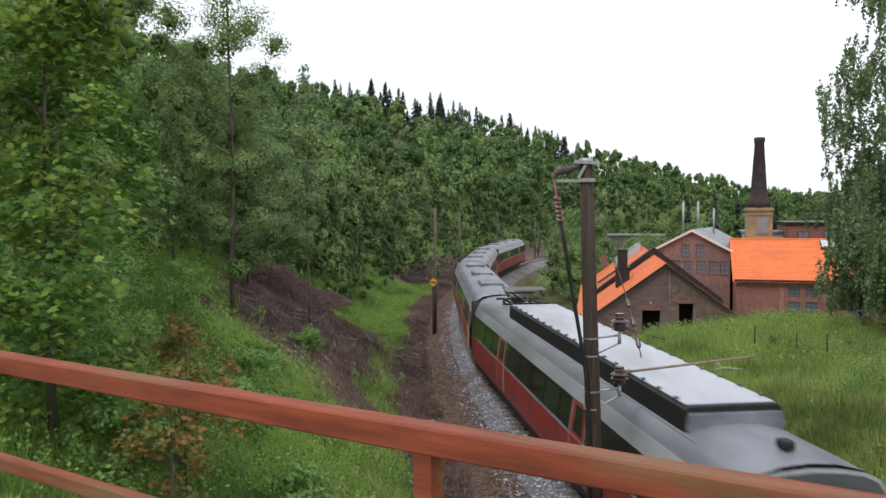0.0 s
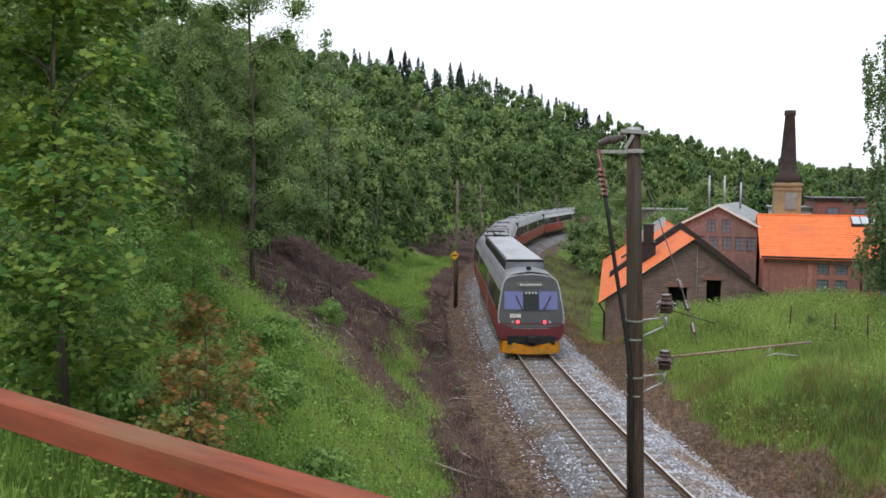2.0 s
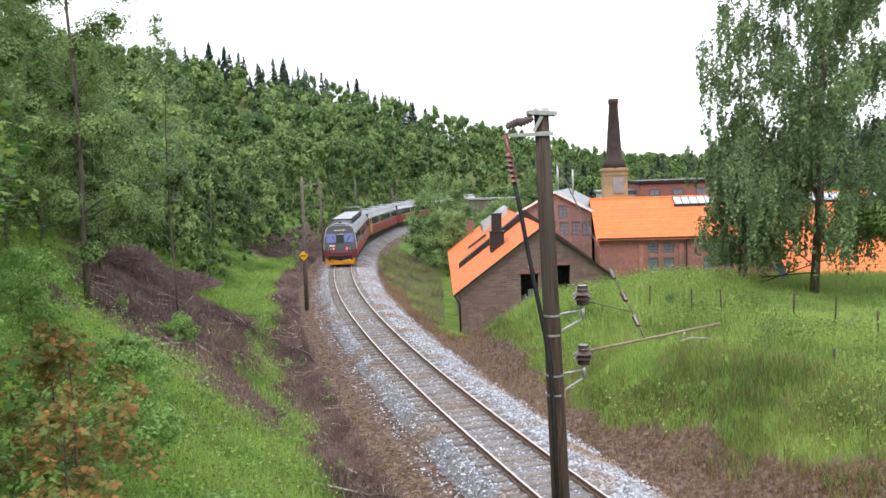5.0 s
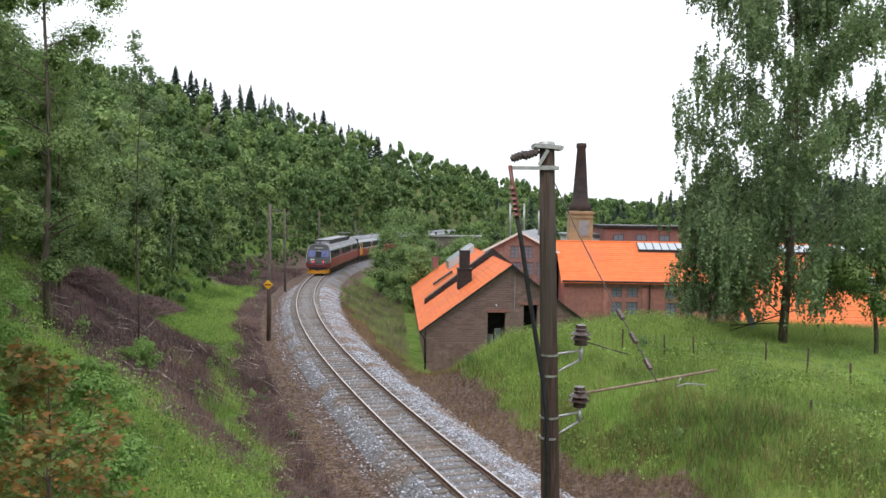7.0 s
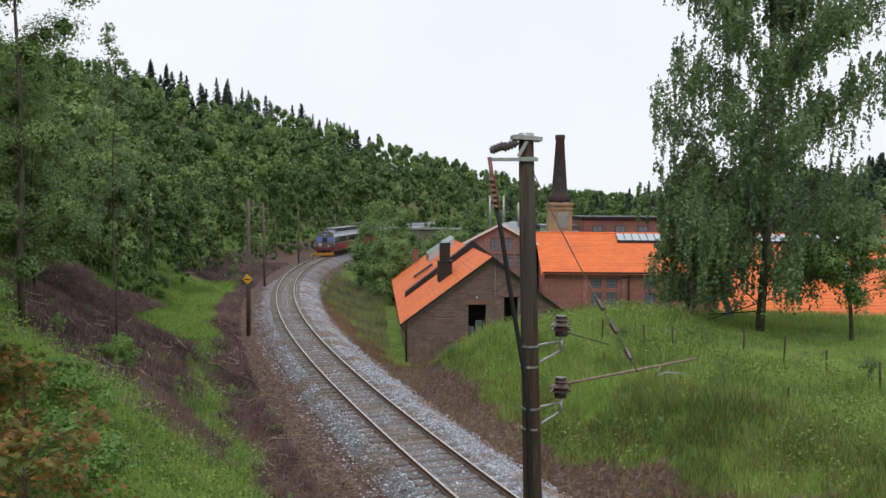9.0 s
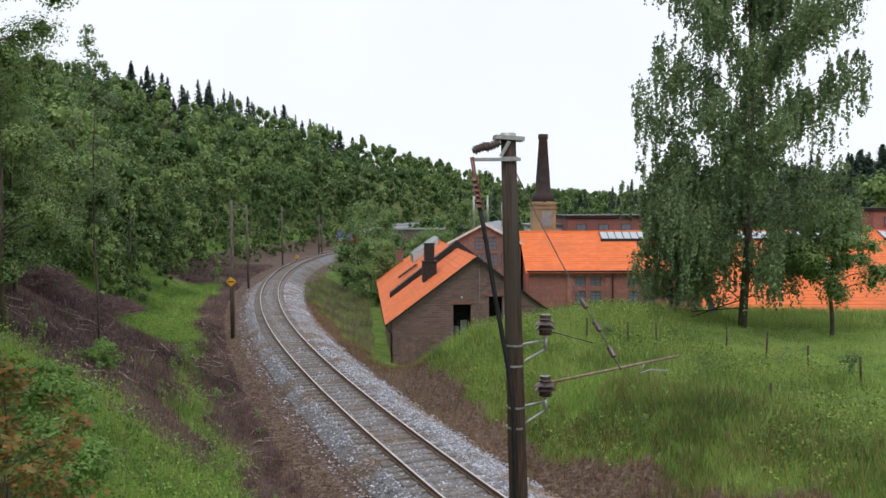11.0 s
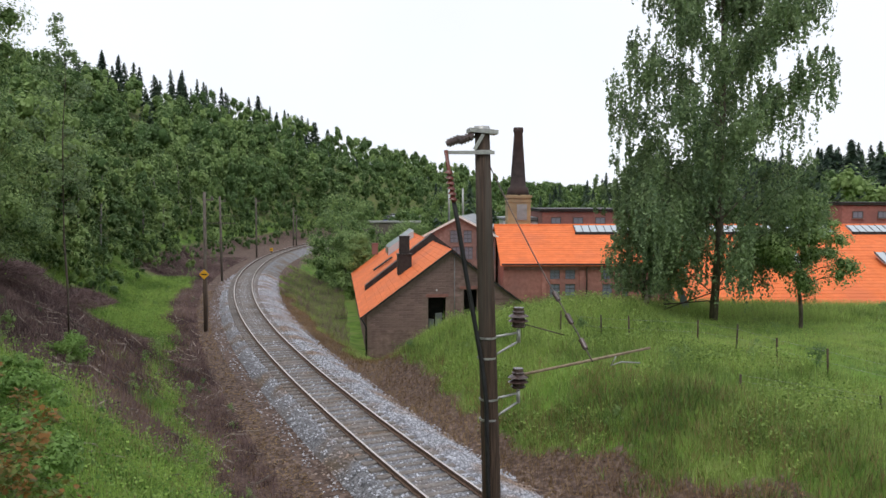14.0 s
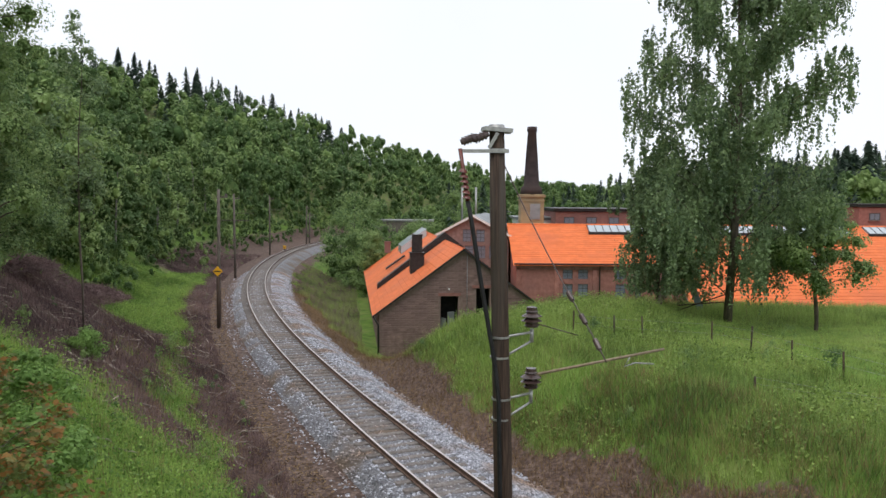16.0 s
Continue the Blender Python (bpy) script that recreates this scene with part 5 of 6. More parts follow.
def build_woods(name, label, xy, heights, kinds, mat, tint_spread=0.16, dense=True):
    """Many distant trees in one mesh."""
    tm = {k: [crown_template(k, 11 + i) for i in range(4)] for k in set(kinds)}
    out, tint, mass_v, mass_f, mass_t, count = [], [], [], [], [], 0
    z = land(xy[:, 0], xy[:, 1])
    for i, (x, y) in enumerate(xy):
        q, mass = tm[kinds[i]][i % 4]
        a = rng.uniform(0, 6.283)
        c, s = math.cos(a), math.sin(a)
        k = heights[i]
        wdt, own = rng.uniform(0.85, 1.25), rng.normal(0, tint_spread)

        def planted(w):
            return np.stack([(w[..., 0] * c - w[..., 1] * s) * k * wdt + x, (w[..., 0] * s + w[..., 1] * c) * k * wdt + y, w[..., 2] * k + z[i] - 0.3], -1)

        out.append(planted(q))
        tint.append(rng.normal(own, 0.05, len(q)))
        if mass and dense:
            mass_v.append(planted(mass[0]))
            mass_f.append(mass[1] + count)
            # tinted below the leaves: the crowns' inner shade as colour
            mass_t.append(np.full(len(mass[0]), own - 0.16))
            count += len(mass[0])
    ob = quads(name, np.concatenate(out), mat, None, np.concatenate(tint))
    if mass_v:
        tagged(mass_mesh("crown_shade_fills", np.concatenate(mass_v), np.concatenate(mass_f), np.concatenate(mass_t), ob), kind="stuff")
    return tagged(ob, label, "woods", kind="stuff")


def woods():
    # left hill and the far end of the valley
    n = 13000
    x, y = rng.uniform(-260, 150, n), rng.uniform(14, 520, n)
    d = -aside(x, y)
    az = np.degrees(np.arctan2(x, y))
    dist = np.hypot(x, y)
    ok = (d > 10.5 + 2.5 * rng.random(n)) & (az > -46) & (az < 22) & (dist > 30) & (dist < 500)
    ok &= ~((y < 52) & (d < 19))
    ok &= ~((d < 15) & (y > 100) & (y < 190) & (rng.random(n) < 0.45))
    ok &= (rng.random(n) < np.where(dist < 130, 0.9, np.where(dist < 240, 0.60, 0.40)))
    ok &= (dist < 330) | (az > -14)
    xy = np.concatenate([np.stack([x, y], -1)[ok], np.stack([rng.uniform(-58, -34, 60), rng.uniform(168, 206, 60)], -1)])
    dd, ds = -aside(xy[:, 0], xy[:, 1]), np.hypot(xy[:, 0], xy[:, 1])
    k = len(xy)
    clump = step(-0.35, 0.15, ripple(xy[:, 0] * 0.11 + 2, xy[:, 1] * 0.11))
    ta = np.degrees(np.arctan2(xy[:, 0], xy[:, 1]))
    spruce = rng.random(k) < np.where(dd > np.where(xy[:, 1] > 190, 70, 84), 0.95, np.where(dd > 66, 0.15, 0.0)) * (0.3 + 0.7 * clump) * step(-26, -22, ta)
    hs = np.where(spruce, rng.uniform(9.0, 15.0, k), rng.uniform(7.5, 14.5, k) * np.where(dd > 78, 0.72, 1.0))
    hs = np.minimum(hs, 5.0 + dd * 0.5)
    kinds = np.where(rng.random(k) < 0.7, "wide", "slim")
    near = ds < 135
    a, b = ~spruce & near, ~spruce & ~near
    build_woods("woods_edge", "green birch and alder trees along the woods' edge", xy[a], hs[a], ["fine_" + q for q in kinds[a]], "wood_crown")
    build_woods("deciduous_woods", "dense green birch and alder woods on the hillside", xy[b], hs[b], list(kinds[b]), "wood_crown")
    build_woods("spruce_woods", "dark pointed spruces along the hill's ridge", xy[spruce], hs[spruce], ["spruce"] * int(spruce.sum()), "spruce", 0.2)
    n = 1500
    x, y = rng.uniform(-60, 5, n), rng.uniform(48, 215, n)
    d = -aside(x, y)
    ok = (d > np.where(y < 84, 9.5, 7.5) + 1.5 * rng.random(n)) & (d < 19)
    x2, y2 = rng.uniform(-16, 10, 70), rng.uniform(118, 146, 70)
    low = np.concatenate([np.stack([x, y], -1)[ok], np.stack([x2, y2], -1)[aside(x2, y2) > 6]])
    build_woods("undergrowth", "low green bushes at the woods' foot", low, rng.uniform(2.0, 5.2, len(low)), ["wide"] * len(low), "wood_crown", 0.2)
    # stems that show at the woods' edge
    bm = bmesh.new()
    for (px, py), hh in list(zip(xy[a], hs[a]))[::2]:
        z = float(land(px, py))
        tube(bm, [(px, py, z - 0.3), (px + rng.normal() * 0.25, py, z + hh * 0.5), (px + rng.normal() * 0.4, py, z + hh * 0.85)], [0.13, 0.09, 0.03], 5, cap=False)
    tagged(part("woods_stems", bm, "birch_bark"), "pale thin birch stems at the woods' edge", "trunks", kind="stuff")
    # behind the works and to the right of it
    n = 2300
    x, y = rng.uniform(-30, 280, n), rng.uniform(112, 520, n)
    u = aside(x, y)
    ok = (u > np.where(y > 165, 8, 26)) & (rng.random(n) < 0.5) & (np.degrees(np.arctan2(x, y)) < 33)
    m = 420
    x2, y2 = rng.uniform(58, 190, m), rng.uniform(70, 190, m)
    ok2 = (rng.random(m) < 0.8) & (np.degrees(np.arctan2(x2, y2)) < 33)
    xy = np.concatenate([np.stack([x, y], -1)[ok], np.stack([x2, y2], -1)[ok2]])
    k = len(xy)
    sp = rng.random(k) < np.where(xy[:, 0] > 55, 0.6, 0.2)
    hs = np.where(sp, rng.uniform(8, 15, k), rng.uniform(6, 11, k)) + np.where(xy[:, 0] > 55, 4.0, 0.0)
    m = 150
    y3, u3 = rng.uniform(168, 260, m), rng.uniform(5, 12, m)
    sl = track_slope(y3)
    cc = 1 / np.sqrt(1 + sl ** 2)
    row = np.stack([track_x(y3) + u3 * cc, y3 - u3 * sl * cc], -1)
    build_woods("track_side_woods", "green bushes along the far bend of the track", row, rng.uniform(6, 9.5, m), ["wide"] * m, "wood_crown")
    build_woods("valley_woods", "green woods beyond the factory", xy[~sp], hs[~sp], ["wide"] * int((~sp).sum()), "wood_crown")
    build_woods("valley_spruces", "dark spruces beyond the factory", xy[sp], hs[sp], ["spruce"] * int(sp.sum()), "spruce", 0.2)


woods()

# near trees on the left bank
build_tree(-6.6, 7.6, 7.6, 4.4, "maple_leaf", "bark", 0.10, 9000, 0.085, 80, label="young yellow-green maple on the bank", seed=5, tint=0.0, spread=0.2, name="maple_tree")
for i, (x, y, h, w, leaf, lv, sz, tn, bs) in enumerate((
        (-14.4, 24.8, 15.5, 4.8, "wood_crown", 17000, 0.075, 0.12, 0.12), (-17.8, 22.0, 15.5, 6.0, "wood_crown", 17000, 0.085, 0.05, 0.12),
        (-12.8, 15.8, 6.5, 4.6, "maple_leaf", 6000, 0.10, -0.15, 0.05), (-10.6, 10.8, 7.0, 4.6, "wood_crown", 18000, 0.06, 0.08, 0.05),
        (-20.0, 31.0, 11.0, 6.0, "wood_crown", 14000, 0.10, 0.05, 0.1), (-13.8, 30.2, 12.2, 2.6, "birch_leaf", 3200, 0.07, 0.05, 0.4),
        (-22.5, 38.0, 10.5, 6.5, "wood_crown", 14000, 0.11, 0.05, 0.06), (-25.5, 46.0, 10.5, 6.5, "wood_crown", 14000, 0.12, -0.05, 0.05),
        (-22.0, 16.0, 12.0, 7.0, "wood_crown", 12000, 0.11, -0.05, 0.1), (-29.0, 54.0, 10.5, 7.0, "wood_crown", 13000, 0.13, 0.08, 0.03),
        (-29.0, 33.0, 12.0, 7.0, "wood_crown", 11000, 0.12, -0.08, 0.1), (-15.4, 19.5, 5.2, 4.2, "wood_crown", 9000, 0.08, 0.1, 0.06),
        (-17.2, 30.5, 9.0, 4.0, "wood_crown", 9000, 0.09, 0.0, 0.1), (-18.6, 26.8, 10.0, 4.6, "wood_crown", 9000, 0.09, 0.08, 0.1),
        (-26.5, 26.0, 13.0, 7.0, "wood_crown", 11000, 0.12, -0.1, 0.1), (-20.5, 35.5, 7.0, 5.0, "wood_crown", 9000, 0.10, -0.04, 0.05))):
    build_tree(x, y, h, w, leaf, "birch_bark" if i % 3 == 1 else "bark", bs, int(lv * 1.5) if leaf == "wood_crown" else lv, sz * 0.72 if leaf == "wood_crown" else sz, 46, seed=20 + i, tint=tn, r0=0.05 if w < 3 else h * 0.0075)
# saplings with reddish leaves
for i, (x, y, h, w, lv, leaf) in enumerate(((-4.9, 8.6, 2.9, 2.0, 1500, "red_leaf"), (-5.9, 9.8, 2.8, 2.0, 1400, "red_leaf"), (-3.9, 6.9, 2.8, 1.5, 1000, "red_leaf"))):
    build_tree(x, y, h, w, leaf, "bark", 0.25, int(lv * 1.3), 0.048, 26, label="young maple sapling with reddish brown leaves", seed=50 + i, spread=0.3, r0=0.035, name="maple_sapling", category="sapling")
# bushes right of the track and by the works
for i, (x, y, h, w, tn) in enumerate(((-10.8, 95.0, 10.6, 9.0, 0.0), (-7.7, 83.0, 6.6, 6.0, 0.12), (-13.5, 106.0, 8.5, 7.0, -0.05), (-9.4, 88.0, 6.5, 6.0, 0.02), (-3.5, 101.0, 7.0, 8.0, 0.02),
                                      (-10.0, 118.0, 9.5, 9.0, 0.0), (1.5, 110.0, 11.0, 7.0, 0.05), (-3.0, 128.0, 6.5, 9.0, 0.0))):
    build_tree(x, y, h, w, "wood_crown", "bark", 0.03, 9000, 0.12, 44, label="dense green bush between track and shed", seed=70 + i, tint=tn, name="bush", category="bush")
build_birch(13.45, 37.0, 26.0, 10.6, drapes=940)
for i, (x, y, h, w, tn) in enumerate(((-7.6, 9.2, 2.6, 2.8, -0.15), (-9.4, 11.8, 2.2, 2.8, -0.1), (-6.6, 10.4, 1.5, 2.0, 0.1), (-11.6, 14.4, 2.4, 3.0, -0.12), (-12.2, 18.2, 2.0, 2.6, 0.0), (-5.6, 8.0, 1.3, 1.8, 0.0), (-3.6, 9.6, 0.9, 1.5, 0.1), (-4.4, 11.2, 1.1, 1.7, 0.05), (-6.9, 13.4, 1.2, 1.9, 0.0), (-8.4, 16.2, 1.4, 2.2, -0.05), (-10.8, 20.6, 0.9, 1.6, 0.0), (-12.4, 27.4, 1.0, 1.8, 0.1))):
    build_tree(x, y, h, w, "shrub_leaf", "bark", 0.03, 4600, 0.045, 26, label="low leafy shrub among the bank's weeds", seed=110 + i, tint=tn + 0.2, name="shrub", category="bush")
build_tree(16.95, 35.5, 6.0, 4.8, "wood_crown", "bark", 0.26, 16000, 0.07, 52, label="small crooked apple tree in the meadow", seed=91, tint=0.08, r0=0.12, name="apple_tree", lean=0.13)
build_birch(10.8, 39.2, 8.6, 4.6, seed=92, drapes=190, r0=0.12, label="smaller birch with drooping twigs beside the tall one")


def scatter_grass(name, label, n, region, mat, h0, h1, per=5, wide=0.05, tint=0.0, uneven=0.3):
    """Tufts of bent blades, three-cornered."""
    xy = region(n)
    z = land(xy[:, 0], xy[:, 1])
    m = len(xy) * per
    root = np.repeat(np.column_stack([xy, z - 0.03]), per, 0) + np.column_stack([rng.normal(0, 0.10, (m, 2)), np.zeros(m)])
    a = rng.uniform(0, 6.283, m)
    h = rng.uniform(h0, h1, m) * (1 - 0.65 * step(0.2, 1.2, root[:, 1] - 31.1 + 2.16 * (root[:, 0] - 10.7)) * step(9.5, 11, root[:, 0]) * (1 - step(36, 39, root[:, 1])))
    lean = np.column_stack([np.cos(a), np.sin(a)]) * (h * rng.uniform(0.1, 0.85, m))[:, None]
    w = np.column_stack([-np.sin(a), np.cos(a), np.zeros(m)]) * (wide * rng.uniform(0.5, 1.2, m))[:, None]
    tip = root + np.column_stack([lean, h])
    tri = np.stack([root - w, root + w, tip], 1)
    patch = uneven * (ripple(root[:, 0] * 0.6, root[:, 1] * 0.6) + 0.5 * ripple(root[:, 0] * 2.1, root[:, 1] * 2.1))
    ob = quads(name, tri, mat, None, rng.normal(tint, 0.12, m) + patch, sides=3)
    return tagged(ob, label, "grass", kind="stuff")


def right_field(n):
    x, y = rng.uniform(-6, 34, n * 3), 14 + 34 * rng.random(n * 3) ** 1.3
    u = aside(x, y)
    ok = (bare_soil(x, y) < 0.5 * rng.random(n * 3) + 0.25) & (u > 3.4) & (land(x, y) > -2.2)
    return np.stack([x, y], -1)[ok][:n]


def mound_top(n):
    xy = right_field(n * 4)
    return xy[xy[:, 1] + 0.25 * xy[:, 0] + 3 * ripple(xy[:, 0] * 0.5, xy[:, 1] * 0.5) > 31][:n]


def cutting_slope(n):
    x, y = rng.uniform(-6, 20, n * 6), rng.uniform(14, 30, n * 6)
    u = aside(x, y)
    ok = (u > 4.6) & (u < 7.6 + 1.6 * ripple(x * 0.5, y * 0.5) + 2.0 * rng.random(n * 6)) & (ripple(x * 1.1, y * 1.1) > -0.2)
    return np.stack([x, y], -1)[ok][:n]


def left_bank(n):
    x, y = rng.uniform(-34, 8, n * 4), 3 + 75 * rng.random(n * 4) ** 1.5
    d = -aside(x, y)
    ok = (bare_soil(x, y) < 0.5 * rng.random(n * 4) + 0.2) & (d > 4.2) & (d < 24)
    return np.stack([x, y], -1)[ok][:n]


def brush_slope(n):
    x, y = rng.uniform(-36, 8, n * 8), rng.uniform(8, 110, n * 8)
    d = -aside(x, y)
    ok = (bare_soil(x, y) > 0.55) & (d > 3.6) & (d < 17)
    return np.stack([x, y], -1)[ok][:n]


def sign_meadow(n):
    x, y = rng.uniform(-34, -8, n * 6), rng.uniform(44, 82, n * 6)
    d = -aside(x, y)
    ok = (d > 4.6 + 0.6 * ripple(x, y)) & (d < 12 - 0.08 * (y - 44)) & (bare_soil(x, y) < 0.6)
    return np.stack([x, y], -1)[ok][:n]


def shed_side(n):
    x, y = rng.uniform(-24, 2, n * 6), rng.uniform(44, 100, n * 6)
    u = aside(x, y)
    ok = (u > 3.2) & (u < 11) & (bare_soil(x, y) < 0.6) & (x < -5.2 - 0.12 * (y - 50))
    return np.stack([x, y], -1)[ok][:n]


def verge(n):
    y = 14 + 60 * rng.random(n) ** 1.4
    u = np.where(rng.random(n) < 0.6, rng.uniform(3.0, 6.0, n), -rng.uniform(4.0, 9.0, n))
    slope = track_slope(y)
    c = 1 / np.sqrt(1 + slope ** 2)
    return np.stack([track_x(y) + u * c, y - u * slope * c], -1)


scatter_grass("meadow_grass", "long bright green meadow grass on the mound", 50000, right_field, "grass", 0.14, 0.6, 5, 0.012, 0.06, 0.18)
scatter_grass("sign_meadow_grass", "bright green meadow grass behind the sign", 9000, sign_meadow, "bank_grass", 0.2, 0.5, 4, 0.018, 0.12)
scatter_grass("shed_side_grass", "bright green grass between the track and the shed", 9000, shed_side, "grass", 0.15, 0.5, 5, 0.018, 0.1)
scatter_grass("shed_side_brush", "brown dry undergrowth beside the shed", 2500, shed_side, "twig", 0.2, 0.9, 4, 0.02, 0.1)
scatter_grass("mound_grass", "bright yellow-green grass on top of the mound", 17000, mound_top, "grass", 0.2, 0.55, 5, 0.014, 0.45)
scatter_grass("slope_stems", "brown rough stems on the cutting slope", 2600, cutting_slope, "dry", 0.2, 0.6, 4, 0.009, 0.2)
scatter_grass("slope_weeds", "rough green weeds on the cutting slope", 2200, cutting_slope, "wood_leaf", 0.15, 0.5, 4, 0.016, 0.15)
scatter_grass("dry_stems", "dry brown stems among the meadow grass", 7000, right_field, "dry", 0.25, 0.6, 3, 0.008, -0.1)
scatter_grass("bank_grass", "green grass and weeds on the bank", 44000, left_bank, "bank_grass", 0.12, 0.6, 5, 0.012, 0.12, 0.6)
scatter_grass("bank_stems", "pale dry stems among the bank's grass", 3500, left_bank, "dry", 0.2, 0.65, 3, 0.009, 0.2)
scatter_grass("dry_grass", "dry brown grass at the foot of the cutting", 9000, verge, "dry", 0.10, 0.42, 4, 0.010)
scatter_grass("brushwood", "brown dry brushwood on the felled slope", 38000, brush_slope, "twig", 0.05, 0.48, 4, 0.012)


def scatter_weeds():
    """Low leafy weeds and brambles over the left bank."""
    xy = left_bank(5200)
    z = land(xy[:, 0], xy[:, 1])
    per = 22
    mid = np.repeat(np.column_stack([xy, z]), per, 0)
    p = mid + rng.normal(size=mid.shape) * np.array([0.28, 0.28, 0.0]) + np.column_stack([np.zeros((len(mid), 2)), rng.uniform(0.05, 0.75, len(mid))])
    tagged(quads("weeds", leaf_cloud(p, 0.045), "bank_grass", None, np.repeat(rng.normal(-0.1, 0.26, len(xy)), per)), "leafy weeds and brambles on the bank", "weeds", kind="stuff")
    xy = right_field(9000)
    keep = (ripple(xy[:, 0] * 0.9, xy[:, 1] * 0.9) > 0.12) & (xy[:, 1] - 31.1 + 2.16 * (xy[:, 0] - 10.7) < 0.5) | (np.hypot(xy[:, 0] - 6.5, xy[:, 1] - 40) < 5)
    xy = xy[keep][:3000]
    z = land(xy[:, 0], xy[:, 1])
    per = 16
    mid = np.repeat(np.column_stack([xy, z]), per, 0)
    p = mid + rng.normal(size=mid.shape) * np.array([0.2, 0.2, 0.0]) + np.column_stack([np.zeros((len(mid), 2)), rng.uniform(0.1, 0.65, len(mid))])
    tagged(quads("meadow_weeds", leaf_cloud(p, 0.045), "grass", None, np.repeat(rng.normal(-0.02, 0.16, len(xy)), per)), "leafy weeds and nettles among the meadow grass", "weeds", kind="stuff")
    # fallen leaves and chips on the bare soil
    n = 60000
    y = 13 + 60 * rng.random(n) ** 1.5
    u = np.where(rng.random(n) < 0.5, rng.uniform(2.4, 8.5, n), -rng.uniform(2.6, 8.0, n))
    slope = track_slope(y)
    c = 1 / np.sqrt(1 + slope ** 2)
    x, y = track_x(y) + u * c, y - u * slope * c
    keep = bare_soil(x, y) > 0.5
    p = np.column_stack([x, y, land(x, y) + 0.015])[keep]
    tagged(quads("leaf_litter", leaf_cloud(p, 0.05, flat=0.25), "dry", None, rng.normal(-0.1, 0.3, len(p))), "dry brown leaf litter on the bare earth", "litter", kind="stuff")


scatter_weeds()


def shrubs():
    xy = np.concatenate([left_bank(170), right_field(60), brush_slope(60)])
    far = np.hypot(xy[:, 0], xy[:, 1]) > 9
    xy = xy[far]
    build_woods("shrubs", "small leafy shrubs on the grassy slopes", xy, rng.uniform(0.5, 1.5, len(xy)), ["wide"] * len(xy), "wood_crown", 0.22, dense=False)


shrubs()


def scatter_sticks():
    """Cut branches lying on the bare slope and along the ditch."""
    bm = bmesh.new()
    n = 0
    while n < 900:
        x, y = rng.uniform(-34, 4), rng.uniform(10, 110)
        d = -float(aside(x, y))
        if not 3.6 < d < 15 or (bare_soil(np.array(x), np.array(y)) < 0.5 and (n % 5 or y > 34)):
            continue
        z = float(land(x, y)) + 0.06
        a, ln = rng.uniform(0, 6.28), rng.uniform(0.3, 1.1) + (1.3 if n % 14 == 0 else 0)
        dx, dy = math.cos(a) * ln / 2, math.sin(a) * ln / 2
        pts = [(x - dx, y - dy, float(land(x - dx, y - dy)) + 0.05), (x + rng.normal() * 0.08, y, z + 0.08), (x + dx, y + dy, float(land(x + dx, y + dy)) + rng.uniform(0.05, 0.4))]
        r = rng.uniform(0.012, 0.04) if n % 9 else rng.uniform(0.03, 0.05)
        tube(bm, pts, [r, r * 0.8, r * 0.5], 5)
        n += 1
    tagged(part("cut_branches", bm, "stick"), "dead cut branches lying on the bare slope", "branches", kind="stuff")


scatter_sticks()


def build_brash_pile(x, y, r, h):
    """A heap of thin dead twigs."""
    z = float(land(x, y))
    n = 5200
    a, d = rng.uniform(0, 6.283, n), np.sqrt(rng.random(n))
    p = np.stack([x + r * d * np.cos(a), y + r * d * np.sin(a), z + h * (1 - d ** 2) * rng.random(n) ** 0.5], -1)
    v = rng.normal(size=(n, 3)) * np.array([1, 1, 0.55])
    v *= (rng.uniform(0.15, 0.5, n) / np.linalg.norm(v, axis=1))[:, None]
    w = rng.normal(size=(n, 3)) * 0.008
    tagged(quads("brash_pile", np.stack([p - v, p + w, p + v, p - w], 1), "twig", None, rng.normal(0.15, 0.2, n)), "heap of purplish dead twigs on the felled slope", "brash", kind="stuff")


for px, py, pr, ph in ((-21.5, 41.5, 2.4, 1.5), (-17.5, 38.0, 2.2, 0.8), (-19.0, 34.5, 2.0, 0.7)):
    build_brash_pile(px, py, pr, ph)


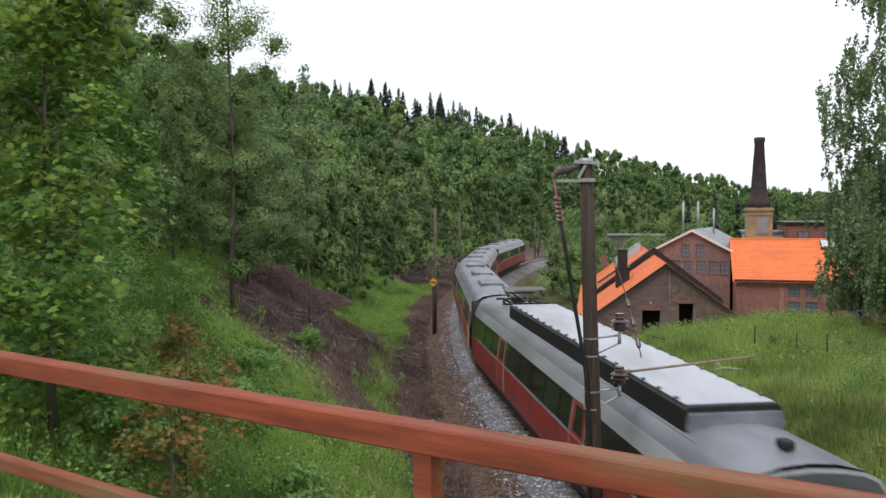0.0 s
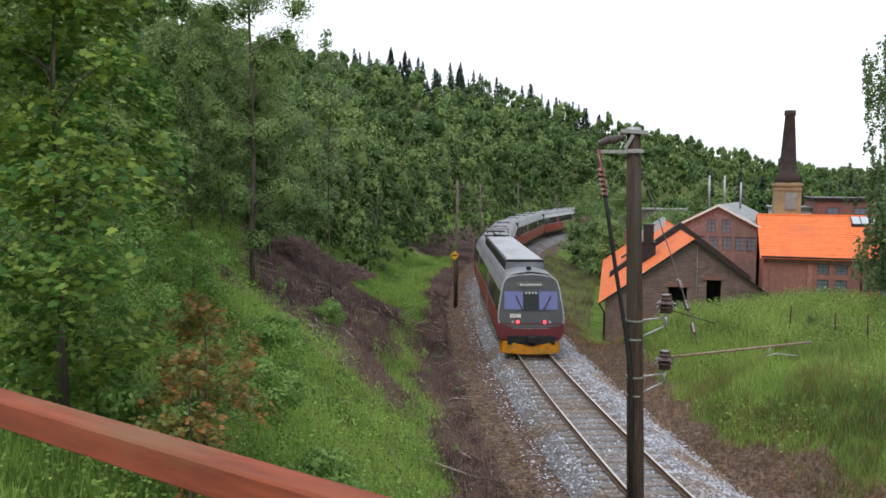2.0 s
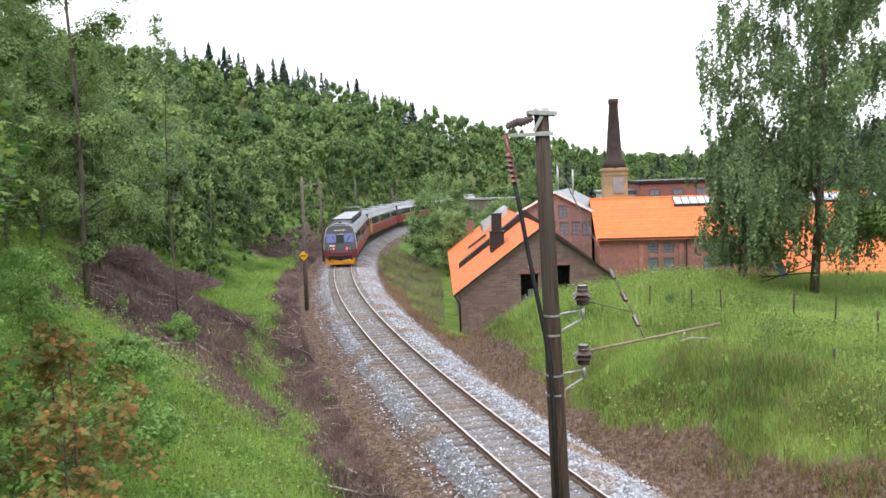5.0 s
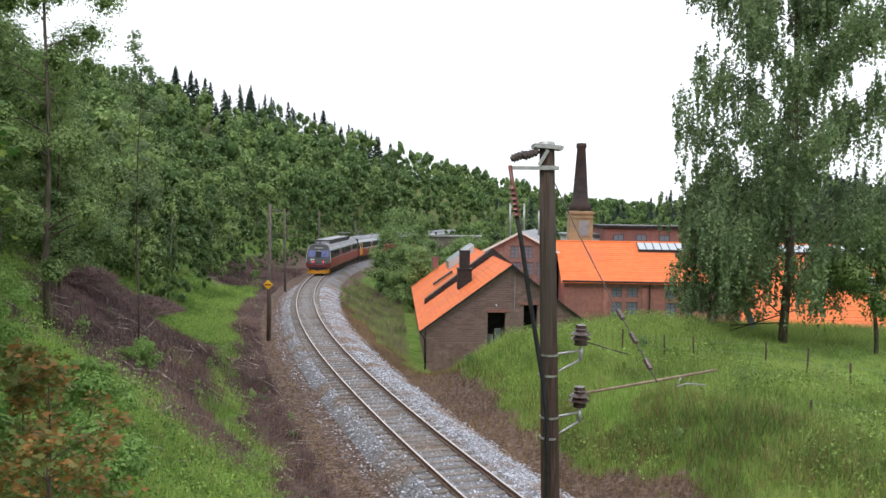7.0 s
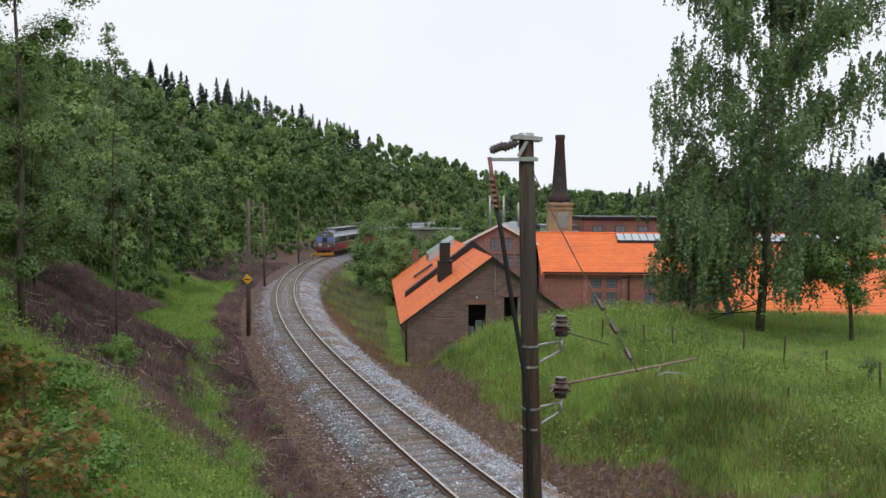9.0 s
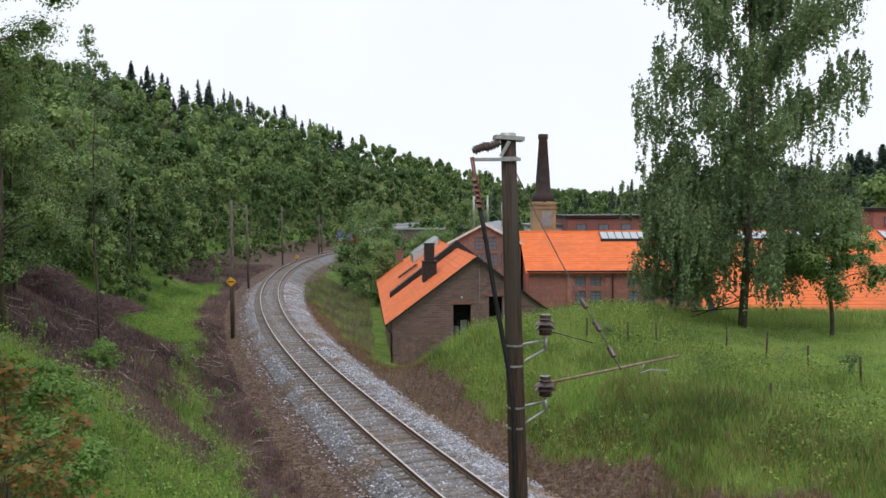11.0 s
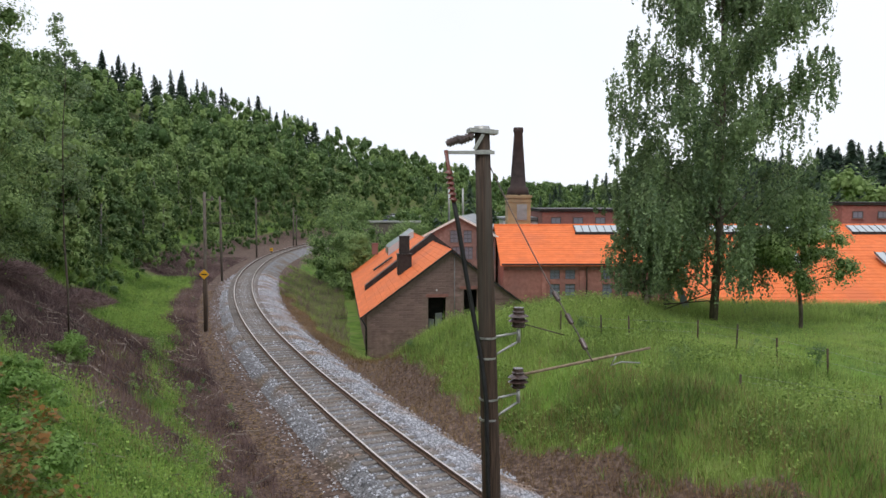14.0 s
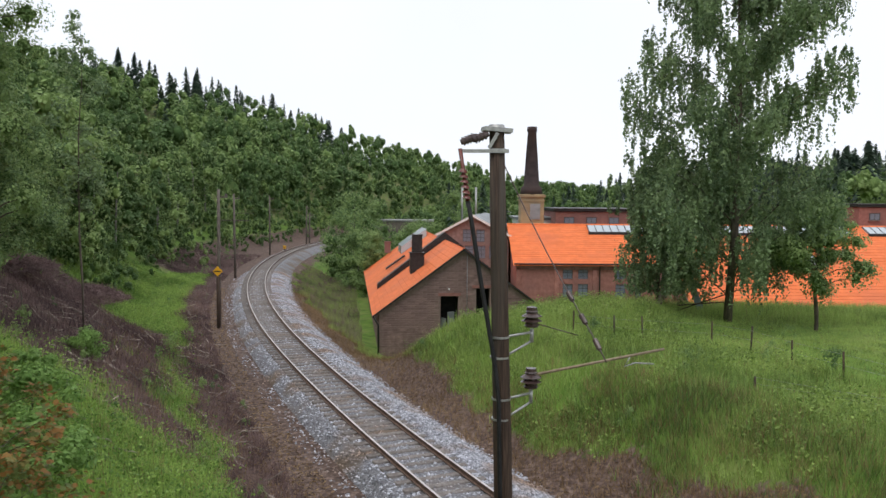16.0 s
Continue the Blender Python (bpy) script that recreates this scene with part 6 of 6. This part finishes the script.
def build_fence():
    """Field fence of thin posts and wires."""
    for pts, tall in ((((5.6, 33.5), (7.2, 32.7), (8.3, 32.4), (10.7, 31.1), (11.7, 29.7), (12.3, 27.5), (13.2, 25.7), (14.2, 23.8)), 0.95),
                      (((9.6, 24.0), (12.6, 21.6), (15.6, 19.2)), 0.5)):
        fence = thing("field_fence", pose(0, 0, 0), "wire fence with thin dark wooden posts in the grass", "fence")
        tops = []
        for x, y in pts:
            z = float(land(x, y))
            part("post", tube(bmesh.new(), [(x, y, z - 0.3), (x + rng.normal() * 0.03, y, z + tall * rng.uniform(0.92, 1.1))], 0.034, 6), "pole_wood", fence)
            tops.append((x, y, z))
        for k in (0.5, 0.88):
            part("wire", tube(bmesh.new(), [(x, y, z + k * tall) for x, y, z in tops], 0.004, 4), "steel", fence)


build_fence()


def build_yard_clutter():
    z = float(land(12.6, 39.5))
    b = part("leaning_board", boxes(((0.34, 0.06, 2.9), (12.6, 39.5, z + 1.2), (0, -22, 10))), material("blue_grey_paint", ((0.16, 0.21, 0.27), (0.24, 0.30, 0.36)), 0.6, 3, 0.1))
    tagged(b, "long blue-grey board leaning under the birch", "board")
    z = float(land(10.8, 38.6))
    t = part("leaning_stump", tube(bmesh.new(), [(10.5, 38.6, z - 0.2), (10.9, 38.6, z + 1.0), (11.2, 38.7, z + 1.9)], [0.16, 0.13, 0.11], 8), "stick")
    tagged(t, "bare brown leaning tree stump in the grass", "stump")
    z = float(land(12.5, 37.6))
    for k, (a, b) in enumerate((((11.0, 37.8, z + 0.15), (14.0, 37.2, z + 1.35)), ((11.3, 37.6, z + 0.55), (13.4, 37.4, z + 0.75)))):
        q = part("long_pole", tube(bmesh.new(), [a, b, (b[0] + 0.5, b[1], b[2] - 0.1 - k)], 0.03, 6), "pole_wood")
        tagged(q, "thin dark pole leaning in the birch's low branches", "pole")


build_yard_clutter()


# ---- motion ----
def rear_arc(t):
    ts, ys = [r[0] for r in SPEED_ROWS], [arc(r[1]) for r in SPEED_ROWS]
    return float(np.interp(t, ts, ys))


def motions():
    times = [0.5 * i for i in range(33)]
    for i, car in enumerate(CARS):
        walk(car, [(t, car_pose(rear_arc(t) + i * (LENGTH + 0.35), LENGTH)) for t in times])


motions()
